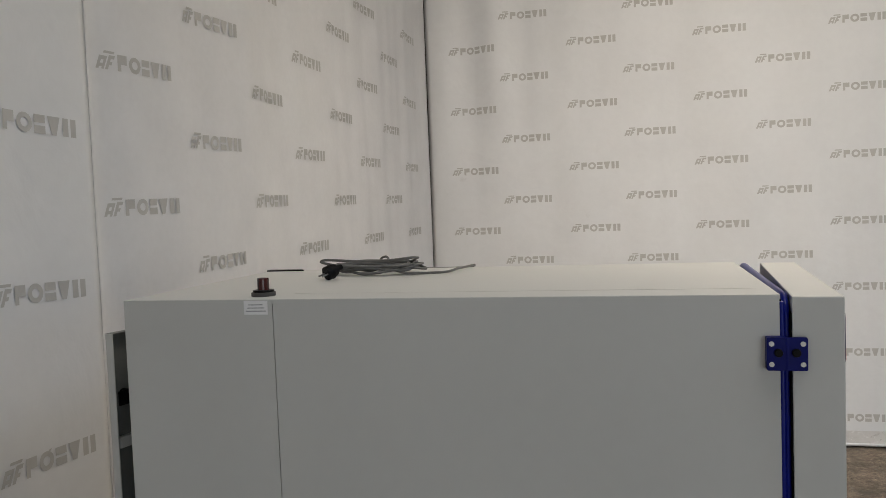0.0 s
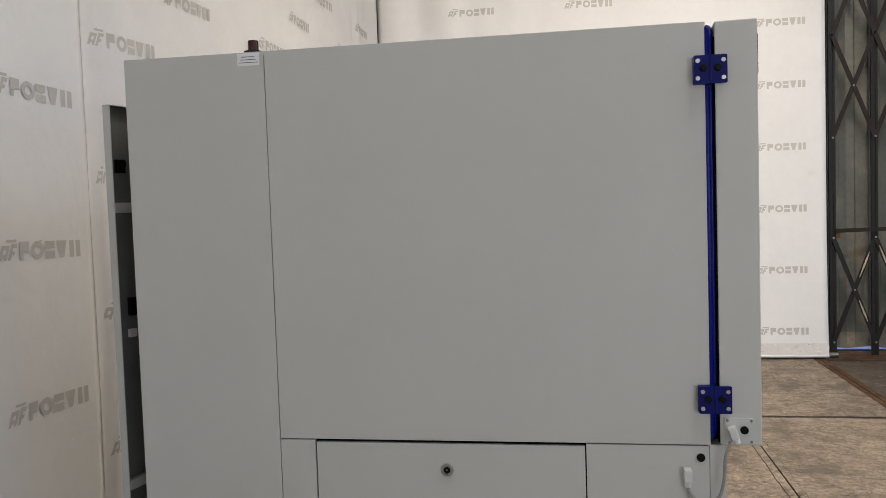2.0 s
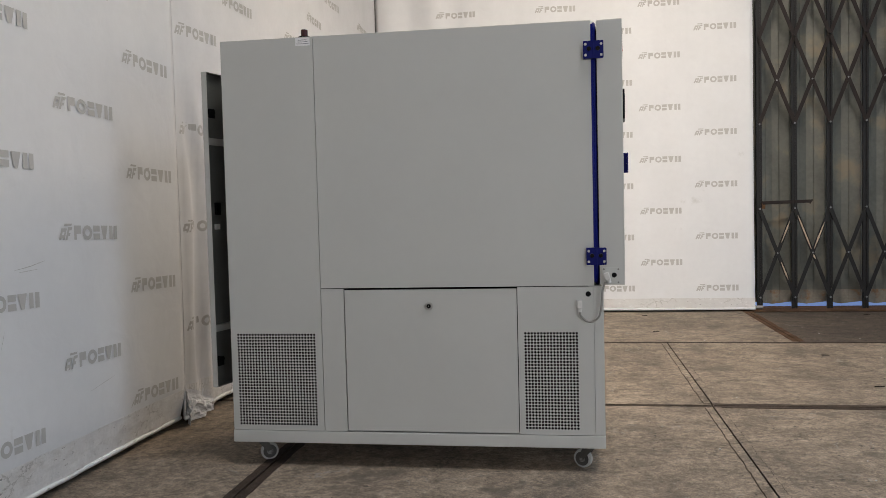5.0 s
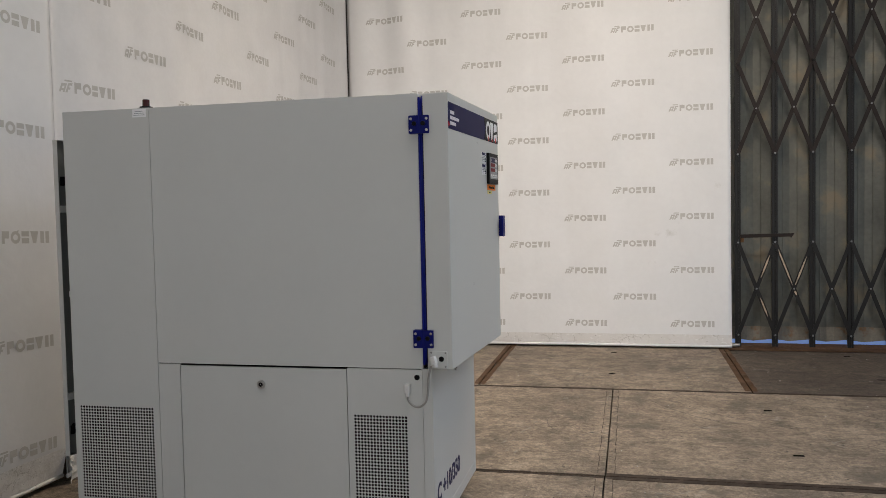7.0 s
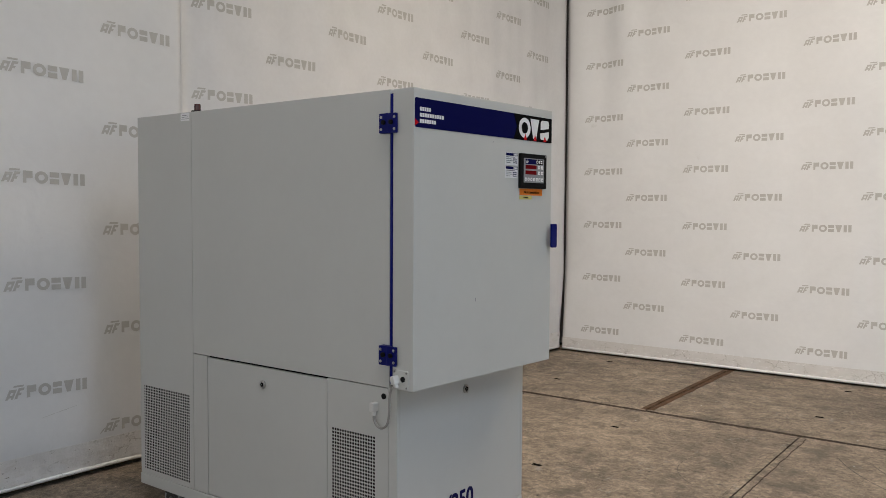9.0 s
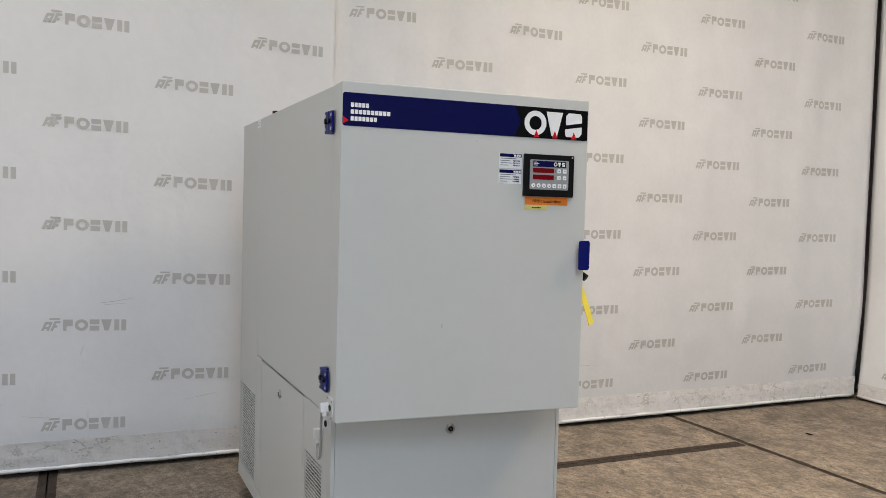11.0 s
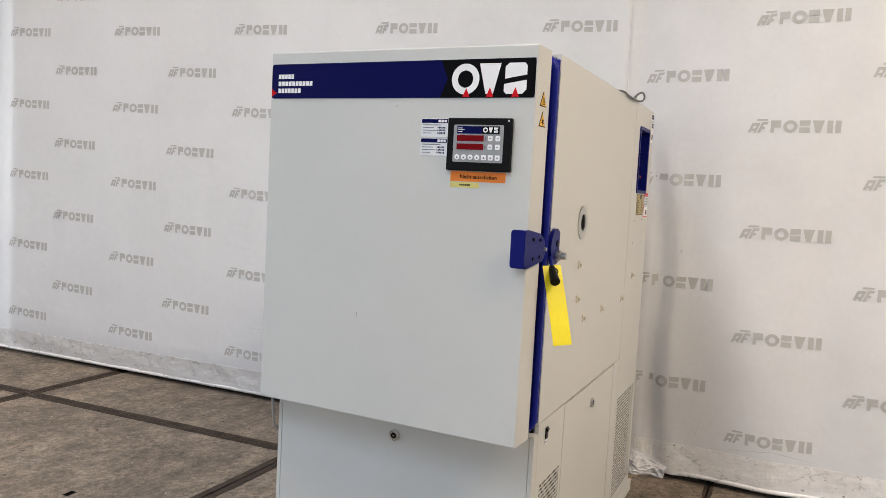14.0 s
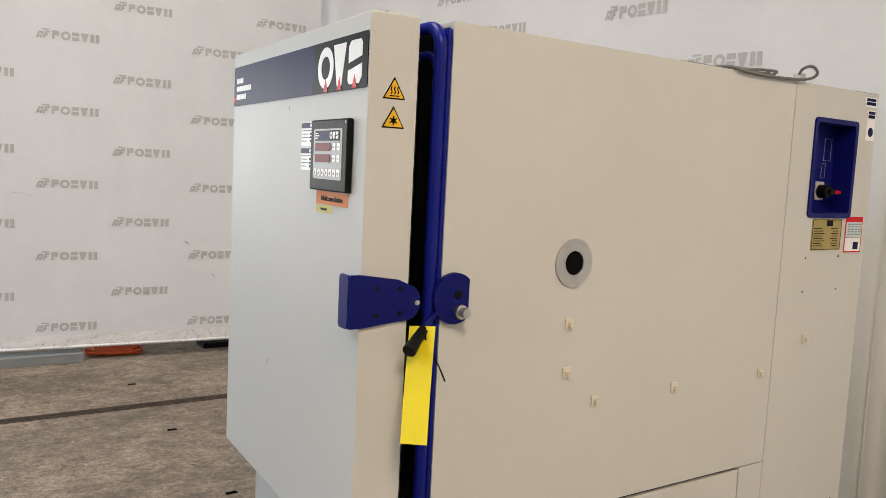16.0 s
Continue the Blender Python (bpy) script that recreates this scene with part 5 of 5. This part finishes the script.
up = lambda u, v, d: (u, W + 0.0013 + d, v)
part("plate_mark", plate([rect(0.232, 0.262, 1.424, 1.440)], 0.0004, up), black_print, name)
part("plate_border", plate(ring_shape(0.189, 0.328, 1.359, 1.442, 0.0016), 0.0004, up), black_print, name)
for k in range(8):
    z = 1.416 - 0.0068 * k
    flat("print_line", [rect(0.282 - 0.006 * (k % 3), 0.322, z, z + 0.0022), rect(0.205, 0.238 - 0.008 * (k % 2), z, z + 0.0022)], black_print, name, up, depth=0.0004)
red = part("red_label", plate([rect(0.080, 0.167, 1.349, 1.451)], 0.0008, put_r), red_print, chamber, "red and white instruction label with small print")
up2 = lambda u, v, d: (u, W + 0.0009 + d, v)
up3 = lambda u, v, d: (u, W + 0.0014 + d, v)
part("label_field", plate([rect(0.084, 0.163, 1.392, 1.436)], 0.0004, up2), pale_blue_print, red)
part("label_field", plate([rect(0.084, 0.163, 1.353, 1.391)], 0.0004, up2), white_print, red)
for k in range(5):
    flat("print_line", [rect(0.088 + 0.018 * i, 0.101 + 0.018 * i, 1.428 - 0.007 * k, 1.4305 - 0.007 * k) for i in range(4)], grey_print, red, up3, depth=0.0003)
flat("print_line", [rect(0.096, 0.122, 1.3580, 1.3790)], navy_print, red, up3, depth=0.0003)
for z0, z1, u0, u1 in ((1.763, 1.790, 0.068, 0.126), (1.669, 1.754, 0.066, 0.110)):
    s = part("sticker", plate([rect(u0, u1, z0, z1)], 0.0006, put_r), white_print, chamber, "small white sticker at the rear corner")
    flat("print_line", [rect(u0 + 0.005, u1 - 0.005, z1 - 0.011, z1 - 0.003), rect(u0 + 0.005, u1 - 0.005, z1 - 0.022, z1 - 0.013)], navy_print, s, up2, depth=0.0004)
part("sticker_seal", plate([[(0.088 + 0.013 * math.cos(math.pi * i / 8), 1.693 + 0.013 * math.sin(math.pi * i / 8)) for i in range(16)]], 0.0004, up2), navy_print, s)

# rear cover, hinged open a little
a, b = Vector((-0.140, 0.112, 0)), Vector((0.0, 0.770, 0))
length = (b - a).length
rear_m = Matrix.Translation(a) @ Matrix.Rotation(-math.atan2(b.x - a.x, b.y - a.y), 4, "Z")
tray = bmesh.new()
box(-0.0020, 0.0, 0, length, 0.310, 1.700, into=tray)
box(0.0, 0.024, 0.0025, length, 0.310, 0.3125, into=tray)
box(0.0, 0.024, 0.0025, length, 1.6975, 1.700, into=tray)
rear = part("rear_cover", tray, coat_shaded, chamber, "rear switch cabinet door hinged open, inner side toned dark for shade", rear_m)
part("cover_flange", box(0.0003, 0.026, -0.003, 0.0, 0.310, 1.700, 0.0006), coat, rear, "white folded edge of the rear cover")
for z in (1.385, 0.555):
    part("stiffener", box(0.0005, 0.020, 0.010, length - 0.02, z, z + 0.030, 0.002), coat, rear)
for z in (1.530, 0.430):
    latch_body = part("quarter_turn_latch", cyl((0.0005, 0.045, z), (1, 0, 0), 0.013, 0.022, 14), black_plastic, rear)
    part("latch_tongue", box(0.020, 0.025, 0.010, 0.052, z - 0.028, z + 0.012, 0.002), black_plastic, latch_body)
part("wire_clip", box(0.0005, 0.014, 0.055, 0.085, 1.075, 1.130, 0.002), black_plastic, rear)
part("wire_clip", box(0.0005, 0.014, 0.050, 0.075, 1.010, 1.035, 0.002), white_print, rear)
part("rear_hinge", cyl((0.004, 0.778, 0.34), (0, 0, 1), 0.007, 1.33, 10), steel_dull, chamber)

# ---------------------------------------------------------------- loose things on the chamber
cable = thing("power_cable", "coiled grey power cable with a black plug on the chamber top", "cable", (0.42, 0.63, TOP + 0.0015))
rnd = random.Random(12)
pts = [(0.225, -0.050, 0.006), (0.160, -0.058, 0.006)]
for k in range(84):
    s = -0.9 + k * 2 * math.pi / 8.0
    pts.append((0.035 + (0.124 + 0.034 * rnd.uniform(-1, 1)) * math.cos(s), 0.022 + (0.068 + 0.036 * rnd.uniform(-1, 1)) * math.sin(s), 0.005 + 0.00025 * k + 0.014 * rnd.random()))
# the springy last turn, up over the coil and back to the plug
pts += [(0.135, 0.030, 0.036), (0.175, -0.030, 0.050), (0.198, -0.100, 0.056), (0.185, -0.130, 0.058), (0.120, -0.132, 0.052), (0.030, -0.126, 0.050), (-0.040, -0.125, 0.054), (-0.080, -0.128, 0.056),
        (-0.095, -0.130, 0.052), (-0.086, -0.132, 0.048), (-0.056, -0.133, 0.041), (-0.030, -0.133, 0.036)]
# the tail runs out to the edge, turns back along it and ends in a small loop
tail = [(0.225, -0.050, 0.006), (0.270, -0.030, 0.007), (0.285, 0.040, 0.010), (0.297, 0.120, 0.009), (0.306, 0.190, 0.008), (0.300, 0.212, 0.004), (0.265, 0.2165, -0.001), (0.180, 0.2165, -0.003), (0.095, 0.2165, -0.001),
        (0.030, 0.219, 0.003), (-0.010, 0.222, 0.011), (-0.026, 0.224, 0.024), (-0.016, 0.222, 0.037), (0.000, 0.216, 0.040), (0.010, 0.204, 0.032), (0.002, 0.190, 0.020)]
part("tail", tube(smooth_line(tail, 6), 0.0039, 8), grey_cable, cable, smooth=True)
part("coil", tube(smooth_line(pts, 5), 0.0039, 8), grey_cable, cable, smooth=True)
pl = bmesh.new()
way = Vector((-0.56, -0.74, -0.30)).normalized()
neck = Vector((-0.029, -0.133, 0.036))
join(pl, cyl(neck, way, 0.008, 0.024, 14, 0.013))
join(pl, cyl(neck + way * 0.022, way, 0.018, 0.018, 18, 0.021))
join(pl, cyl(neck + way * 0.040, way, 0.021, 0.016, 20))
plug = part("plug", pl, black_plastic, cable, "black mains plug")
part("cable_strap", box(-0.020, 0.006, 0.174, 0.196, 0.001, 0.024, 0.004), grey_plastic, cable, "small grey plastic cable strap")
across = way.cross(Vector((0, 0, 1))).normalized()
for t in (-1, 1):
    part("pin", cyl(neck + way * 0.056 + across * 0.0095 * t, way, 0.0028, 0.020, 8), steel_dull, plug)
part("plug_rib", cyl(neck + way * 0.036, way, 0.0225, 0.003, 20), black_plastic, plug)

tag = thing("hanging_tag", "plain yellow plastic tag tied to the latch lever", "tag", (1.590, W + 0.026, 1.230))
swing = Matrix.Rotation(radians(15), 4, "X") @ Matrix.Rotation(radians(-11), 4, "Y") @ Matrix.Rotation(radians(-52), 4, "Z")
bm = bmesh.new()
rows = []
for j in range(11):
    v = 0.006 - 0.214 * j / 10
    bow = 0.004 * math.sin(j / 10 * 2.4)
    rows.append([bm.verts.new((u, bow, v)) for u in (-0.0255, -0.0085, 0.0085, 0.0255)])
for p, q in zip(rows, rows[1:]):
    for i in range(3):
        bm.faces.new((p[i], p[i + 1], q[i + 1], q[i]))
card = part("card", bm, yellow_plastic, tag, at=swing)
solid = card.modifiers.new("thickness", "SOLIDIFY")
solid.thickness = 0.0016
tie = smooth_line([(-0.010, 0.004, 0.000), (0.004, 0.018, -0.008), (-0.004, 0.010, -0.020), (-0.020, 0.000, -0.040), (-0.045, -0.006, -0.075), (-0.064, -0.010, -0.108)], 5)
part("cable_tie", tube(tie, 0.0018, 6), black_plastic, tag, "thin black cable tie")

# ---------------------------------------------------------------- small litter and rubber marks on the floor
rnd = random.Random(41)
bm = bmesh.new()
for k in range(80):
    x, y = rnd.uniform(-0.4, 5.2), rnd.uniform(-3.9, 4.9)
    if -0.2 < x < 1.8 and -0.1 < y < 0.95:
        continue
    r, spin, n = rnd.uniform(0.002, 0.0065), rnd.uniform(0, 6.28), rnd.choice((4, 5, 6))
    ring = [(x + r * rnd.uniform(0.5, 1.3) * math.cos(spin + 6.2832 * i / n), y + r * rnd.uniform(0.4, 1.0) * math.sin(spin + 6.2832 * i / n)) for i in range(n)]
    low = [bm.verts.new((*p, 0.0005)) for p in ring]
    high = [bm.verts.new((p[0], p[1], 0.002 + rnd.uniform(0, 0.002))) for p in ring]
    bm.faces.new(high)
    for i in range(n):
        bm.faces.new((low[i], low[(i + 1) % n], high[(i + 1) % n], high[i]))
tagged(part("floor_litter", bm, grey_plastic), "tiny pale crumbs of litter on the concrete floor", "litter", kind="stuff")


def rubber_mark(cx, cy, radius, a0, a1, width):
    mb = bmesh.new()
    rows = []
    for i in range(25):
        s = radians(a0 + (a1 - a0) * i / 24)
        w = width * (0.35 + 0.65 * abs(noise.noise(Vector((cx * 3 + i * 0.37, cy, 2.1))))) * min(1, 0.2 + min(i, 24 - i) / 5)
        rows.append([mb.verts.new((cx + (radius + e * w) * math.cos(s), cy + (radius + e * w) * math.sin(s), 0.0008)) for e in (-1, 1)])
    for p, q in zip(rows, rows[1:]):
        mb.faces.new((p[0], p[1], q[1], q[0]))
    part("rubber_mark", mb, scuff_dark, floor, "thin dark curved scrape on the concrete")


for spec in ((3.6, 3.3, 1.25, 200, 238, 0.005), (3.6, 3.3, 1.10, 205, 246, 0.005), (2.4, -1.2, 0.85, 30, 70, 0.0022), (1.9, -3.0, 0.9, 60, 118, 0.004), (2.2, 2.2, 0.42, 150, 250, 0.003)):
    rubber_mark(*spec)

# ---------------------------------------------------------------- FLOOR SLABS, two metres square, with steel edges and lifting holes
rnd = random.Random(3)
ROWS = [(-8.90, -6.90, 0.13), (-6.90, -4.89, 0.13), (-4.89, -2.885, 0.125), (-2.885, -0.865, 0.14), (-0.865, 1.14, 0.16), (1.14, 3.15, 0.165), (3.15, 5.30, 1.15)]
GAP, EDGE = 0.004, 0.040


def ragged(x0, x1, y0, y1, along, side, amount, grow, z0, z1):
    """A joint strip whose edge away from the joint is uneven."""
    rb = bmesh.new()
    length = (x1 - x0) if along == "x" else (y1 - y0)
    n = max(2, int(length / 0.012))
    rows = []
    for i in range(n + 1):
        t = i / n
        wob = amount * (noise.noise(Vector((x0 * 3 + t * length * 9, y0 * 5, side))) + 0.6 * noise.noise(Vector((x0 * 7 + t * length * 23, y0 * 3, side + 4))) + 0.45 * noise.noise(Vector((x0 * 5 + t * length * 61, y0, side + 9)))) + grow
        if along == "x":
            x = x0 + t * length
            pair = ((x, y0 - wob if side < 0 else y0), (x, y1 + wob if side > 0 else y1))
        else:
            y = y0 + t * length
            pair = ((x0 - wob if side < 0 else x0, y), (x1 + wob if side > 0 else x1, y))
        rows.append([rb.verts.new((*p, z)) for p in pair for z in (z0, z1)])
    for p, q in zip(rows, rows[1:]):
        for i, j in ((1, 3), (0, 1), (2, 3)):
            rb.faces.new((p[i], p[j], q[j], q[i]))
    bmesh.ops.recalc_face_normals(rb, faces=rb.faces)
    return rb


for y0, y1, xs in ROWS:
    x = xs - 4.02
    while x < 9.8:
        x0, x1 = max(x, -0.94), min(x + 2.01, 9.99)
        x += 2.01
        if x1 - x0 < 0.15:
            continue
        cx, cy = x - 1.005, (y0 + y1) / 2
        e = GAP + EDGE
        pits = [(cx - 0.024 - rnd.uniform(0, 0.006), cx + 0.024 + rnd.uniform(0, 0.006), cy + s * 0.495 - 0.016, cy + s * 0.495 + 0.016) for s in (-1, 1)]
        pits = [p for p in pits if p[0] > x0 + 0.1 and p[1] < x1 - 0.1]
        me = panel_with_openings(x0 + GAP, x1 - GAP, y0 + GAP, y1 - GAP, 0.10, lambda u, v, d: (u, v, d), holes=pits, hole_slot=1)
        dark = y0 > 3 and x0 > 3
        me.materials.append(concrete_dark if dark else concrete)
        me.materials.append(pit_shade)
        slab = part("slab", me, concrete, floor, "dark oil-stained concrete slab" if dark else "")
        for along, side, b in (("x", 1, (x0 + GAP, x1 - GAP, y0 + GAP, y0 + e)), ("x", -1, (x0 + GAP, x1 - GAP, y1 - e, y1 - GAP)), ("y", 1, (x0 + GAP, x0 + e, y0 + e, y1 - e)), ("y", -1, (x1 - e, x1 - GAP, y0 + e, y1 - e))):
            mid = (b[0] + b[1]) / 2 if along == "y" else (b[2] + b[3]) / 2
            filled = (along == "y" and abs(mid - 2.17) < 0.1) or (along == "x" and abs(mid - 3.15) < 0.1) or (along == "x" and abs(mid - 1.14) < 0.1 and x1 < 2.3)
            if filled and along == "x":
                part("crumbled_edge", ragged(*b, along, side, 0.008, -0.023, -0.02, 0.0012), joint_steel, slab)
            elif filled:
                part("crumbled_edge", ragged(*b, along, side, 0.005, 0.0005, -0.02, 0.0012), joint_steel, slab)
                part("joint_filler", ragged(*b, along, side, 0.006, -0.003, -0.02, 0.0040), concrete, slab)
            else:
                part("steel_edge", ragged(*b, along, side, 0.004, 0.0, -0.02, 0.0026), rust_plank if along == "y" and y0 > 3 else joint_steel, slab)
